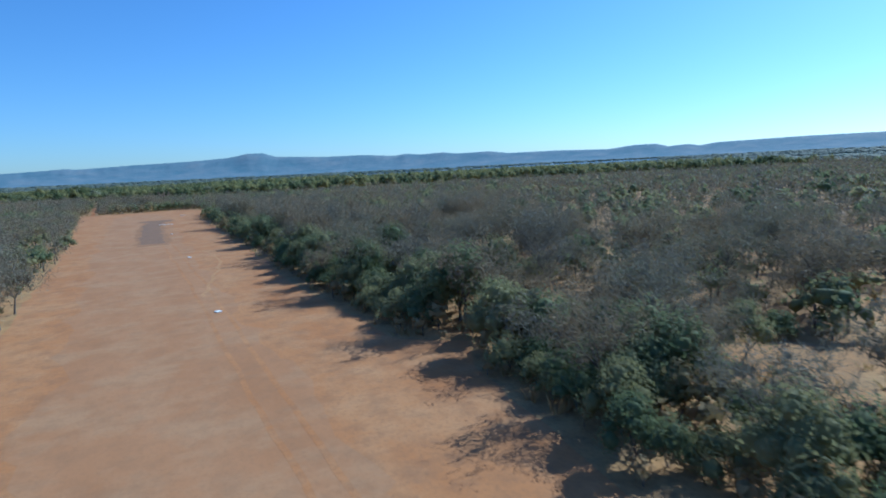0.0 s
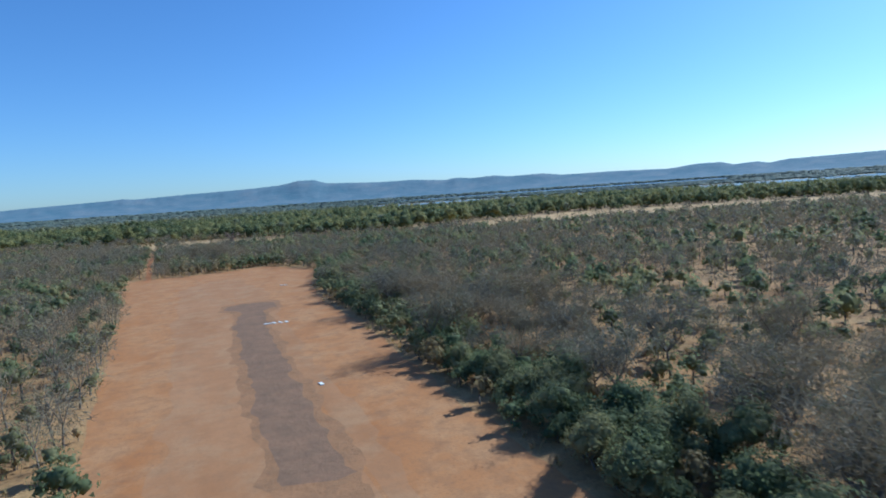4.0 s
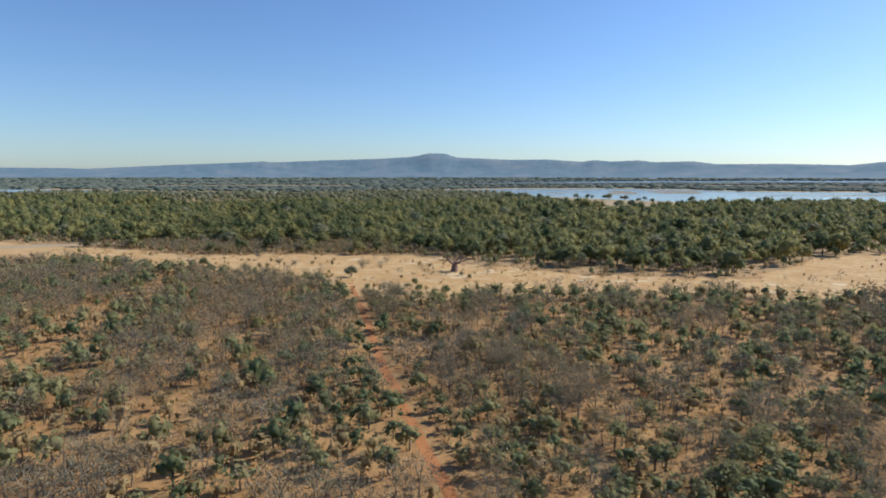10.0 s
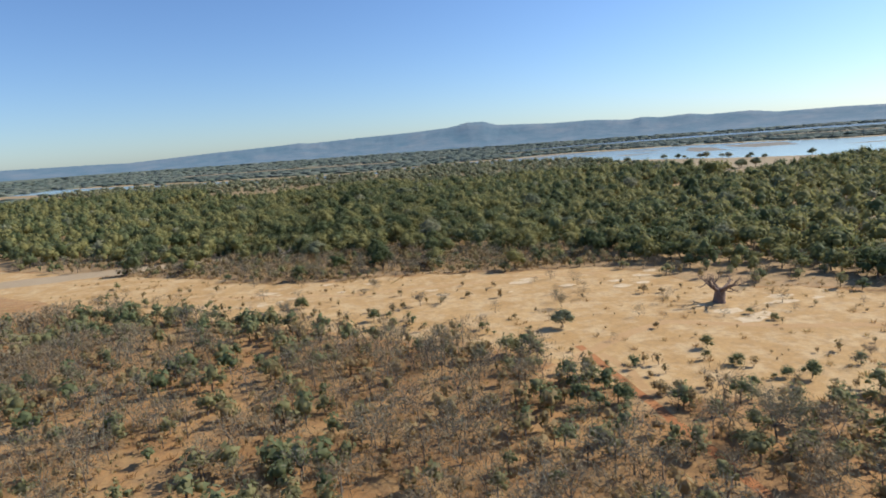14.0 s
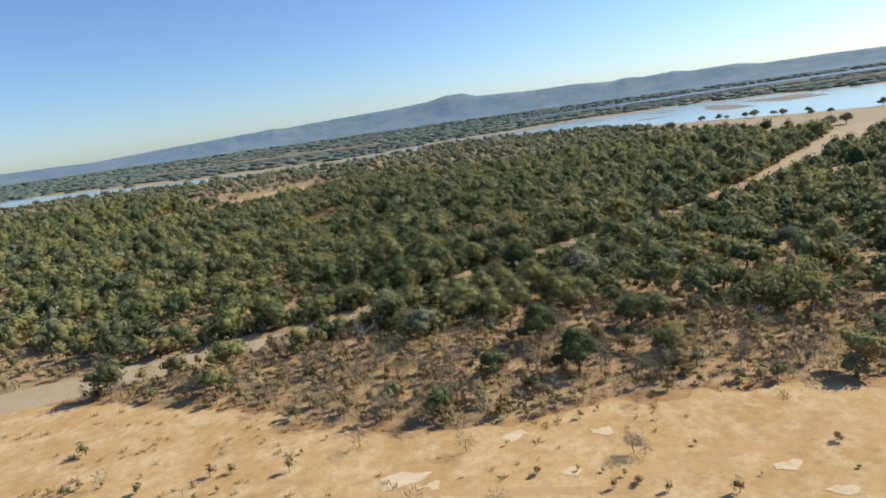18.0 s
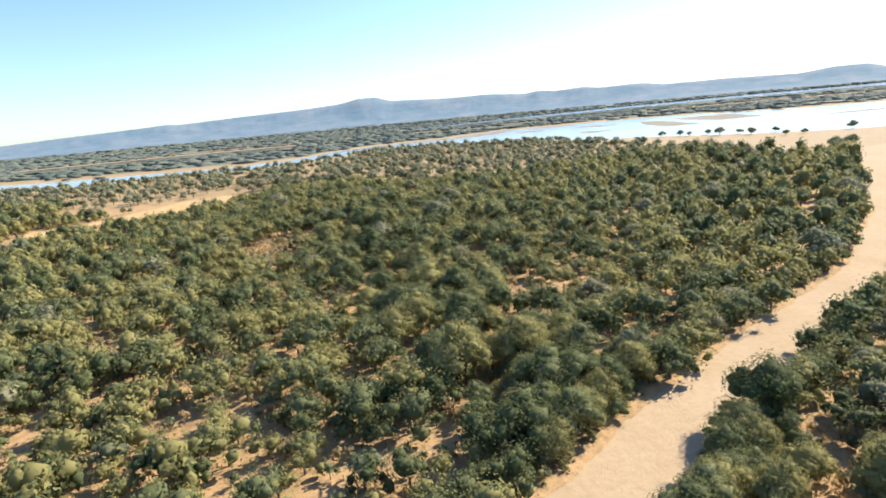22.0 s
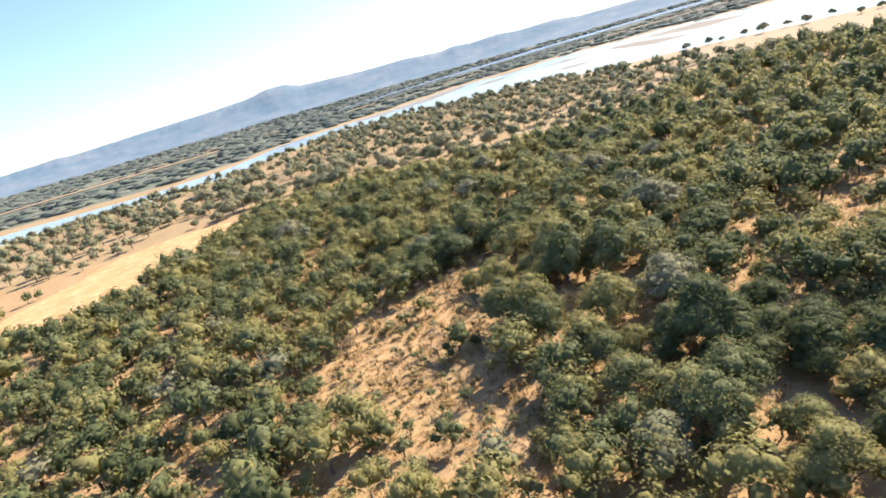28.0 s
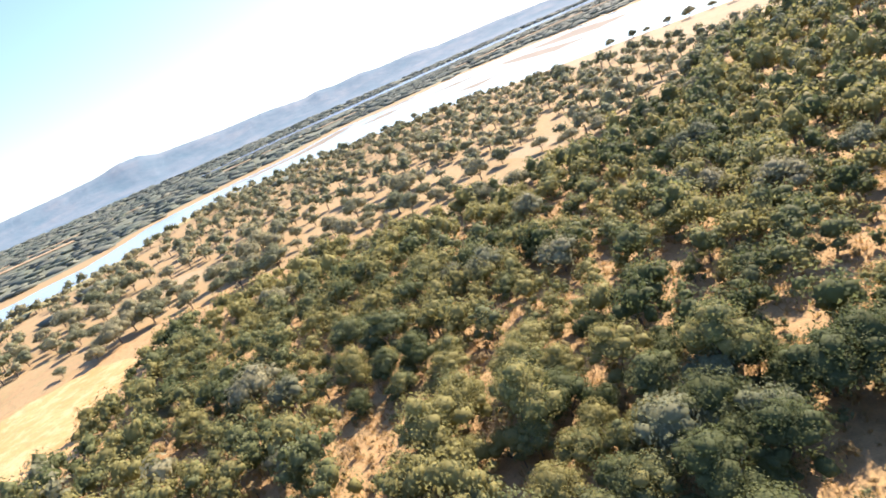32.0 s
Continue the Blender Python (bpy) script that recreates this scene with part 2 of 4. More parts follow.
def leaves(r, lobes, n, size, wide=0.7, up=0.25, loose=0.28, quads=True, deep=0.28):
    """n leaf clumps spread over the outside of some lobes (centre, radii)."""
    c = np.array([l[0] for l in lobes], float)
    q = np.array([l[1] for l in lobes], float)
    wgt = (q[:, 0] * q[:, 1] + q[:, 0] * q[:, 2])
    k = r.choice(len(lobes), n, p=wgt / wgt.sum())
    d = r.normal(size=(n, 3))
    d[:, 2] += up
    d /= np.linalg.norm(d, axis=1)[:, None]
    p = c[k] + q[k] * d * (1 - deep * r.random(n) ** 1.5)[:, None]
    nm = d + loose * r.normal(size=(n, 3))
    nm /= np.linalg.norm(nm, axis=1)[:, None]
    u = np.cross(nm, r.normal(size=(n, 3)))
    u /= np.linalg.norm(u, axis=1)[:, None] + 1e-9
    w = np.cross(nm, u)
    s = (size * (0.6 + 0.8 * r.random(n)))[:, None]
    if quads:
        V = np.stack([p - u * s, p - w * s * wide, p + u * s, p + w * s * wide], 1).reshape(-1, 3)
        b = np.arange(n)[:, None] * 4
        F = np.concatenate([b + [0, 1, 2], b + [0, 2, 3]])
    else:
        V = np.stack([p - u * s, p + u * s * 0.7 - w * s * wide, p + u * s * 0.7 + w * s * wide], 1).reshape(-1, 3)
        F = np.arange(n)[:, None] * 3 + [0, 1, 2]
    return V, F


ICO = {}


def lump(c, q, r, rough=0.2, fine=1):
    """A small uneven mass of foliage that fills the inside of a lobe."""
    if fine not in ICO:
        bm = bmesh.new()
        bmesh.ops.create_icosphere(bm, subdivisions=fine, radius=1)
        ICO[fine] = (np.array([v.co[:] for v in bm.verts]), np.array([[v.index for v in f.verts] for f in bm.faces]))
        bm.free()
    V, F = ICO[fine]
    return np.array(c) + V * (1 + rough * r.normal(size=(len(V), 1))) * np.array(q), F


def crown_lobes(r, height, spread, base, n, flat=0.8):
    """A broad dome with uneven smaller masses round its sides and top."""
    deep = height - base
    out = [((0.1 * spread * r.normal(), 0.1 * spread * r.normal(), base + deep * 0.5), (spread * (0.6 + 0.1 * r.random()), spread * (0.6 + 0.1 * r.random()), deep * 0.44))]
    for i in range(n - 1):
        a, d = i * 2.4 + r.random() * 1.4, math.sqrt((i + 0.6) / n) * spread * (0.58 + 0.25 * r.random())
        rad = spread * (0.28 + 0.24 * r.random())
        qz = min(rad * flat * (0.8 + 0.5 * r.random()), deep * 0.42)
        z = base + deep * (0.97 - 0.66 * (d / spread) ** 1.6 - 0.3 * r.random()) - qz * 0.8
        out.append(((math.cos(a) * d, math.sin(a) * d, max(z, base * 0.4 + qz * 0.8)), (rad, rad * (0.75 + 0.5 * r.random()), qz)))
    return out


def limbs(r, height, base, spread, thick, n, sides=5, lean=0.25):
    """A trunk that leans a little and forks into n limbs; also gives the tips."""
    top = np.array([r.normal() * lean, r.normal() * lean, base])
    ch = [tube((0, 0, -0.3), top * (0.5, 0.5, 0.5), thick, thick * 0.8, sides + 1), tube(top * 0.5, top, thick * 0.8, thick * 0.62, sides + 1)]
    tips = []
    for i in range(n):
        a = i * 6.283 / n + r.random()
        e = top + np.array([math.cos(a), math.sin(a), 0]) * spread * (0.35 + 0.3 * r.random()) + [0, 0, (height - base) * (0.4 + 0.35 * r.random())]
        mid = top + (e - top) * 0.5 + r.normal(size=3) * 0.12 * spread * 0.5
        ch += [tube(top * 0.97, mid, thick * 0.45, thick * 0.3, sides), tube(mid, e, thick * 0.3, thick * 0.1, sides)]
        tips += [mid, e]
    return ch, tips


def leafy_tree(seed, height, spread, base, thick, lobes, n, size, flat=0.62, core=0.68, forks=4):
    r = np.random.default_rng(seed)
    lo = crown_lobes(r, height, spread, base, lobes, flat)
    wood, _ = limbs(r, height, base, spread, thick, forks)
    crown = [lump(c, np.array(q) * core, r, 0.16) for c, q in lo] + [leaves(r, lo, int(n * 1.1), size * 1.05, quads=False, loose=0.32, deep=0.26)]
    return joined(wood), joined(crown)


def bare_tree(seed, height, spread, base, thick, twigs, leafy):
    r = np.random.default_rng(seed)
    wood, tips = limbs(r, height, base, spread, thick, 5, 4)
    crown, ends = [], []
    for p in tips:
        for i in range(5):
            e = p + r.normal(size=3) * (spread * 0.27, spread * 0.27, height * 0.08) + [0, 0, height * 0.11]
            crown.append(tube(p, e, thick * 0.11, thick * 0.03, 3))
            ends.append(e)
    ends = np.array(ends)
    k = r.integers(len(ends), size=twigs)
    d = r.normal(size=(twigs, 3)) + (0, 0, 0.5)
    d /= np.linalg.norm(d, axis=1)[:, None]
    a = ends[k] + r.normal(size=(twigs, 3)) * spread * 0.12
    ln = (0.35 + 0.75 * r.random(twigs))[:, None] * spread * 0.22
    s = np.cross(d, r.normal(size=(twigs, 3)))
    s /= np.linalg.norm(s, axis=1)[:, None]
    s *= 0.022 * spread * 0.33
    V = np.stack([a - s, a + s, a + d * ln], 1).reshape(-1, 3)
    crown.append((V, np.arange(twigs)[:, None] * 3 + [0, 1, 2]))
    if leafy:
        lo = [(tuple(e), (spread * 0.2,) * 3) for e in ends[:12]]
        crown.append(leaves(r, lo, leafy, 0.14, deep=0.9))
    return joined(wood), joined(crown)


def scatter_mesh(name, V, F, idx, mats, x, y, s, z=0.0, r=None):
    """Many copies of one small form, each turned and sized, as one mesh."""
    n = len(x)
    a = rng.random(n) * 6.283
    ca, sa = np.cos(a) * s, np.sin(a) * s
    hs = s * (0.85 + 0.3 * rng.random(n))
    W = np.empty((n, len(V), 3), np.float32)
    W[:, :, 0] = V[:, 0] * ca[:, None] - V[:, 1] * sa[:, None] + x[:, None]
    W[:, :, 1] = V[:, 0] * sa[:, None] + V[:, 1] * ca[:, None] + y[:, None]
    W[:, :, 2] = V[:, 2] * hs[:, None] + (z if np.isscalar(z) else z[:, None])
    FF = (F[None] + (np.arange(n) * len(V))[:, None, None]).reshape(-1, 3)
    return W.reshape(-1, 3), FF, np.tile(idx, n), np.repeat(rng.random(n), len(V))


def stuff_of(name, parts, mats, label, category):
    V, F, I, T, k = [], [], [], [], 0
    for v, f, i, t in parts:
        T.append(t)
        V.append(v)
        F.append(f + k)
        I.append(i)
        k += len(v)
    ob = new(name, mesh_np(name, np.concatenate(V), np.concatenate(F), mats, np.concatenate(I), True))
    tint = ob.data.attributes.new("tint", "FLOAT", "POINT")
    tint.data.foreach_set("value", np.concatenate(T).astype(np.float32))
    return tagged(ob, label, category, kind="stuff")


def inside(poly, x, y):
    poly = np.asarray(poly, float)
    hit = np.zeros(len(x), bool)
    for (x0, y0), (x1, y1) in zip(poly, np.roll(poly, -1, 0)):
        c = (y0 > y) != (y1 > y)
        with np.errstate(divide="ignore", invalid="ignore"):
            hit ^= c & (x < (x1 - x0) * (y - y0) / (y1 - y0) + x0)
    return hit


def in_glade(x, y):
    return np.any([inside(g, x, y) for g in GLADES], axis=0)


def ragged(outline, step, wobble, seed=0):
    """An outline with its sides cut into short steps that wander."""
    out = []
    for (x0, y0), (x1, y1) in zip(outline, outline[1:] + outline[:1]):
        n = max(1, int(math.hypot(x1 - x0, y1 - y0) / step))
        for i in range(n):
            x, y = x0 + (x1 - x0) * i / n, y0 + (y1 - y0) * i / n
            v = noise.noise_vector(Vector((x, y, seed * 7.7)) / (step * 2.5)) + 0.5 * noise.noise_vector(Vector((x, y, seed * 3.1)) / step)
            out.append((x + v.x * wobble, y + v.y * wobble))
    return out


def patch(name, outline, z, mat, label, category, step=4.0, wobble=1.2, rise=False):
    """A sheet of ground of its own kind, with a ragged border."""
    from mathutils.geometry import tessellate_polygon
    pts = ragged(outline, step, wobble)
    tri = tessellate_polygon([[Vector((*p, 0)) for p in pts]])
    V = np.array([(*p, z + (lie(*p) if rise else 0)) for p in pts])
    F = np.array([t if (V[t[1]] - V[t[0]])[0] * (V[t[2]] - V[t[0]])[1] - (V[t[1]] - V[t[0]])[1] * (V[t[2]] - V[t[0]])[0] > 0 else t[::-1] for t in tri])
    return tagged(new(name, mesh_np(name, V, F, [mat])), label, category, kind="structure")


# ---- plan: outlines in metres, x to the right of the runway, y along it ----
STRIP_EDGE = [(17, -120), (19, 0), (22, 30), (25, 44), (28, 50), (23, 56), (22, 90), (24, 119), (26, 149), (27, 199), (31, 256), (31, 292), (35, 327), (42, 354), (47, 375)]
RUNWAY = [(x + 3.5, y) for x, y in STRIP_EDGE] + [(44, 384), (39, 398), (34, 403), (25, 400), (13, 396), (3, 395), (-12, 400), (-20, 396), (-16, 330), (-12, 200), (-13, 0), (-14, -120)]
BELT_SOUTH = [(-700, 1010), (-420, 880), (-200, 735), (-121, 672), (-96, 657), (-64, 629), (-46, 620), (-25, 600), (-14, 572), (-2, 566), (15, 555), (41, 557), (63, 555), (90, 544),
              (126, 539), (153, 525), (196, 507), (246, 492), (330, 474), (470, 415), (760, 325)]
BELT_NORTH = [(-680, 1080), (-420, 950), (-200, 785), (-123, 737), (-118, 728), (-102, 717), (-85, 708), (-69, 705), (-50, 705), (-30, 698), (-15, 694), (0, 688), (25, 684), (43, 668),
              (50, 645), (60, 632), (82, 618), (98, 597), (135, 580), (169, 569), (216, 594), (263, 622), (328, 620), (370, 635), (420, 600), (520, 545), (780, 415)]
BELT = BELT_SOUTH + BELT_NORTH[::-1]
BED_NORTH = [(-330, 775), (-220, 790), (-160, 795), (-122, 797), (-108, 799), (-93, 805), (-82, 809), (-70, 814), (-55, 822), (-40, 828), (-22, 834), (0, 843), (28, 851), (55, 860), (78, 868),
             (107, 885), (164, 915), (220, 956), (270, 990), (340, 1042), (372, 1066), (462, 1110), (560, 1160)]
BED_SOUTH = [(-330, 752), (-160, 778), (-113, 786), (-99, 786), (-90, 792), (-70, 794), (-58, 801), (-48, 805), (-38, 808), (-18, 816), (-3, 822), (7, 828), (22, 831), (37, 835), (66, 846),
             (97, 858), (112, 861), (146, 883), (206, 918), (220, 926), (384, 1026), (480, 1072), (600, 1120)]
CHANNEL = BED_NORTH + BED_SOUTH[::-1]
FLOOD_SOUTH = [(-900, 1900), (-500, 1640), (-300, 1480), (-220, 1395), (-150, 1375), (-80, 1385), (-20, 1372), (20, 1300), (45, 1258), (87, 1232), (135, 1216), (175, 1205), (240, 1225), (300, 1232), (345, 1215),
               (356, 1150), (372, 1070)]
SHORE = [(-900, 2150), (-420, 1850), (-85, 1738), (20, 1745), (110, 1835), (230, 1895), (330, 1800), (400, 1690), (432, 1600), (452, 1525), (500, 1445), (522, 1385), (548, 1320), (578, 1265),
         (620, 1215), (700, 1185), (864, 1150), (1500, 1090), (2700, 1020)]
FAR_SHORE = [(-900, 2450), (-420, 2050), (-85, 1865), (20, 1882), (165, 2045), (320, 2085), (440, 2090), (640, 2190), (780, 2130), (960, 2100), (1090, 1940), (1180, 1720), (1600, 1520), (2720, 1330)]
FLOOD = FLOOD_SOUTH + [(470, 1092), (560, 1130), (640, 1120), (864, 1080), (1500, 1010), (2700, 940), (2750, 1380)] + [(x + 35, y + 95) for x, y in FAR_SHORE[::-1]]
WATER_EDGE = SHORE + FAR_SHORE[::-1]
CLEARING = [(-268, 1180), (-256, 1276), (-209, 1300), (-177, 1335), (-150, 1371), (-87, 1377), (-72, 1340), (-105, 1290), (-147, 1235), (-190, 1240), (-200, 1228)]
OPENINGS = [[(18, 1285), (30, 1262), (48, 1252), (62, 1262), (45, 1290), (28, 1300)], [(62, 1248), (85, 1236), (104, 1240), (98, 1262), (76, 1270)], [(118, 1270), (150, 1262), (160, 1290), (130, 1300)], [(-60, 1480), (-10, 1430), (20, 1440), (-20, 1500)]]
GLADES = [[(-118, 1064), (-106, 1078), (-85, 1083), (-66, 1076), (-74, 1056), (-82, 1034), (-90, 1014), (-103, 1012), (-120, 1040)],
          [(-64, 1050), (-57, 1049), (-49, 1039), (-47, 1032), (-57, 1019), (-71, 1019), (-67, 1035)],
          [(-54, 1094), (-42, 1099), (-38, 1086), (-14, 1084), (-14, 1072), (-38, 1069), (-58, 1062), (-62, 1074), (-78, 1079), (-96, 1086), (-96, 1094), (-73, 1093)],
          [(-92, 1147), (-86, 1166), (-74, 1186), (-60, 1198), (-56, 1190), (-66, 1166), (-86, 1147)],
          [(-89, 927), (-80, 938), (-75, 933), (-76, 927), (-85, 923)]]
SANDBARS = [[(576, 1760), (612, 1742), (650, 1700), (560, 1692)], [(850, 1900), (857, 1820), (800, 1700), (750, 1600), (694, 1633), (740, 1740)], [(930, 1880), (1051, 1813), (940, 1620), (836, 1639), (870, 1760)],
            [(700, 1960), (770, 1940), (800, 1880), (720, 1880)], [(560, 2010), (640, 2030), (660, 1980), (580, 1950)], [(900, 1480), (1050, 1420), (1250, 1370), (1150, 1430), (980, 1490)],
            [(1100, 1450), (1400, 1370), (1900, 1310), (1700, 1390), (1300, 1470)], [(300, 2060), (440, 2065), (620, 2160), (640, 2120), (470, 2010), (330, 2020)], [(690, 2150), (790, 2110), (800, 2060), (720, 2080)]]


def lie(x, y):
    """Height of the land: level by the river, then rising gently to the foot of the hills."""
    d = np.clip((np.hypot(x, y - 500) - 2700) / 1700, 0, 1)
    return 30 * d * d * (3 - 2 * d)


# ---- ground ----
gx = np.concatenate([np.arange(-5200, -600, 200), np.arange(-600, 1200, 60), np.arange(1200, 5300, 200)]).astype(float)
gy = np.concatenate([np.arange(-4600, -200, 200), np.arange(-200, 1800, 60), np.arange(1800, 5700, 150)]).astype(float)
GX, GY = np.meshgrid(gx, gy)
GV = np.stack([GX.ravel(), GY.ravel(), lie(GX.ravel(), GY.ravel())], 1)
nx = len(gx)
ii = (np.arange(len(gy) - 1)[:, None] * nx + np.arange(nx - 1)).ravel()
GF = np.concatenate([np.stack([ii, ii + 1, ii + nx + 1], 1), np.stack([ii, ii + nx + 1, ii + nx], 1)])
far = (np.hypot(GV[GF].mean(1)[:, 0], GV[GF].mean(1)[:, 1] - 500) > 2000) | ((GV[GF].mean(1)[:, 1] > 1100) & (GV[GF].mean(1)[:, 0] < -300))
tagged(new("ground", mesh_np("ground", GV, GF, [EARTH, FAR_PLAIN], far)), "orange-brown woodland earth with leaf litter", "ground", kind="structure")
FOREST = [(-900, 1240)] + [(x, y + 2) for x, y in BELT_NORTH] + [(1300, 250), (2600, 0), (2700, 930), (1500, 1000), (864, 1070), (640, 1115), (372, 1060)] + [(x, y + 4) for x, y in FLOOD_SOUTH[-2::-1]]
patch("forest_floor", FOREST, 0.005, FOREST_FLOOR, "shaded sandy forest floor under riverine trees", "ground", 8, 3)
patch("far_plain", [(-2600, 1900), (-900, 2470), (-420, 2085), (-85, 1895), (20, 1915), (165, 2080), (320, 2120), (440, 2125), (640, 2225), (780, 2165), (970, 2135), (1110, 1970), (1200, 1755), (1620, 1555), (2750, 1365), (2700, 930), (1000, 700), (1400, 240), (2700, 300), (2900, 1500), (2300, 2200), (1400, 2850), (300, 3180), (-800, 3060), (-1700, 2600)], 0.01, FAR_PLAIN, "hazy green grass plain beyond the river", "ground", 30, 10)
patch("runway", RUNWAY, 0.012, RED_EARTH, "graded orange dirt airstrip with tyre-worn streaks", "runway", 2.5, 0.9)
patch("terrace_fringe", [(x - 3, y - 9) for x, y in BELT_SOUTH[:18]] + [(x, y + 22) for x, y in reversed(BELT_SOUTH[:18])], 0.010, FRINGE_SAND, "orange-tan sandy edge of the terrace", "sand", 4, 7.0)
patch("sand_terrace", BELT, 0.016, BELT_SAND, "open pale sandy terrace with sparse dry shrubs", "sand", 4, 5.0)
patch("floodplain", FLOOD, 0.016, FLOOD_SOIL, "straw-coloured grassy river floodplain", "ground", 12, 6)
patch("dry_riverbed", CHANNEL, 0.024, BED_SAND, "dry winding riverbed of pale bare sand", "riverbed", 4, 1.2)
patch("sand_clearing", CLEARING, 0.022, BELT_SAND, "pale bare sand clearing among trees", "sand", 6, 5)
for opening in OPENINGS:
    patch("sand_opening", opening, 0.021, BEACH_SAND, "bare tan opening among floodplain trees", "sand", 5, 4)
for k, glade in enumerate(GLADES):
    patch("dry_glade", glade, 0.018 + 0.004 * k, DRY_GRASS, "dry grass glade between riverine trees", "ground", 4, 3)
tagged(patch("river", WATER_EDGE, 0.03, WATER, "broad calm blue river with sandbars", "river", 15, 9), kind="structure")
for bar in SANDBARS:
    patch("sandbar", bar, 0.045, WET_SAND, "low pale sandbar in the river", "sand", 12, 7)
SHOAL = [(318, 1812), (402, 1700), (438, 1606), (458, 1530), (506, 1452), (528, 1390), (554, 1325), (584, 1272), (626, 1222), (700, 1195), (864, 1160), (860, 1085), (640, 1125), (560, 1135), (470, 1095), (375, 1085),
         (366, 1125), (378, 1190), (388, 1250), (392, 1330), (398, 1400), (420, 1470), (402, 1600), (352, 1710)]
SHORE_GRASS = soil("shore_grass", (0.33, 0.29, 0.13), (0.27, 0.25, 0.105), (0.19, 0.18, 0.08), 0.4, 0.04, None, (0.36, 0.28, 0.15))
patch("shore_grass", [(x - 6, y + 4) for x, y in SHORE[1:10]] + [(x - 30, y - 42) for x, y in SHORE[9:0:-1]], 0.033, SHORE_GRASS, "yellow-green grass along the river shore", "grass", 9, 5)
patch("sand_beach", SHOAL, 0.04, BEACH_SAND, "pale sand beach along the river", "sand", 8, 4)

FAR_STRIPS = [[(-638, 2800), (-240, 2760), (157, 2640), (169, 2720), (-237, 2850), (-636, 2880)],
              [(559, 2700), (817, 2640), (1056, 2600), (1067, 2640), (819, 2690), (570, 2740)], [(-233, 3000), (164, 2900), (483, 2850), (494, 2890), (176, 2950), (-231, 3050)],
              [(1353, 2500), (1749, 2350), (2242, 2100), (2263, 2150), (1771, 2410), (1365, 2550)]]
for strip in FAR_STRIPS:
    patch("far_sandbank", strip, 2.2, BED_SAND, "pale sandy strip on the far plain", "sand", 25, 12, True)
FAR_CHANNEL = [(630, 3090), (871, 3150), (1072, 3180), (1451, 3120), (1966, 2970), (2311, 2770), (2750, 2380), (2936, 2600), (2417, 2990), (1973, 3200), (1457, 3340), (1077, 3340), (875, 3270), (631, 3130)]
patch("far_channel", FAR_CHANNEL, 1.6, WATER, "second pale river channel on the far plain", "river", 25, 14, True)


CLAY = soil("pale_clay", (0.68, 0.53, 0.345), (0.61, 0.455, 0.27), (0.46, 0.32, 0.18), 0.6, 0.3)
clay = random.Random(5)
clay_z = 0.034
for cx, cy, wide, many in ((52, 606, 20, 9), (100, 578, 24, 8), (-75, 690, 24, 9), (-14, 672, 24, 8), (30, 660, 22, 6), (180, 540, 30, 6)):
    for k in range(many):
        px, py, q = cx + clay.uniform(-wide, wide), cy + clay.uniform(-14, 14), clay.uniform(0.8, 2.6)
        blob = [(px + q * 1.7 * math.cos(v * 0.785) * clay.uniform(0.6, 1.3), py + q * math.sin(v * 0.785) * clay.uniform(0.6, 1.3)) for v in range(8)]
        clay_z += 0.0015
        patch("clay_patch", blob, clay_z, CLAY, "bare whitish clay patch on the sandy terrace", "clay", 0.8, 1.1)


def ribbon(name, line, width, z, mat, label, category, step=3.0, wobble=0.5):
    """A track of even width along a line."""
    pts = ragged(line, step, wobble, 2)[:-max(1, int(math.dist(line[-1], line[0]) / step))]
    left, right = [], []
    for i, p in enumerate(pts):
        a, b = pts[max(0, i - 1)], pts[min(len(pts) - 1, i + 1)]
        d = math.dist(a, b) or 1
        nx_, ny_ = -(b[1] - a[1]) / d * width / 2, (b[0] - a[0]) / d * width / 2
        left.append((p[0] + nx_, p[1] + ny_, z))
        right.append((p[0] - nx_, p[1] - ny_, z))
    V = np.array(left + right)
    n_ = len(pts)
    F = [f for i in range(n_ - 1) for f in ((n_ + i, n_ + i + 1, i + 1), (n_ + i, i + 1, i))]
    return tagged(new(name, mesh_np(name, V, F, [mat])), label, category, kind="structure")


ribbon("road", [(-11, 388), (-11.5, 420), (-12.5, 450), (-13, 485), (-12.3, 530), (-12, 565), (-12, 603)], 2.1, 0.018, ROAD_EARTH, "straight orange dirt track through dry scrub", "road", 3, 0.5)
ribbon("track", [(-34, 578), (-22, 588), (-10, 596), (6, 605), (17, 609), (27, 603), (43, 594), (62, 587), (110, 562), (160, 546)], 3.2, 0.03, ROAD_SAND, "pale sandy wheel track over the terrace", "track")
ribbon("track", [(-10, 571), (-8, 580), (-10, 596)], 2.0, 0.033, ROAD_SAND, "pale sandy wheel track over the terrace", "track")
ribbon("track", [(-130, 702), (-97, 692), (-66, 679), (-47, 680), (-21, 678), (1, 678), (34, 670)], 2.2, 0.024, ROAD_SAND, "pale sandy wheel track over the terrace", "track")
ribbon("track", [(62, 587), (90, 592), (140, 575), (230, 575), (330, 600)], 2.2, 0.027, ROAD_SAND, "pale sandy wheel track over the terrace", "track")
patch("runway_core", [(-7, -110), (12, -110), (13, 0), (15.26, 110), (18, 190), (20, 262), (23.86, 323.2), (21, 364), (11, 370), (-0.7143, 346.4), (-4, 200), (-5.314, 60)], 0.017, CORE_EARTH, "browner wheel-worn middle of the dirt airstrip", "runway", 3.0, 2.6)
for lane in (5.6, 8.0):
    ribbon("wheel_rut", [(lane + 3 + 0.018 * v + 0.5 * math.sin(v / 60.0), v) for v in range(-100, 330, 12)], 0.5, 0.022, RED_EARTH, "faint orange wheel rut along the airstrip", "track", 4.0, 0.5)
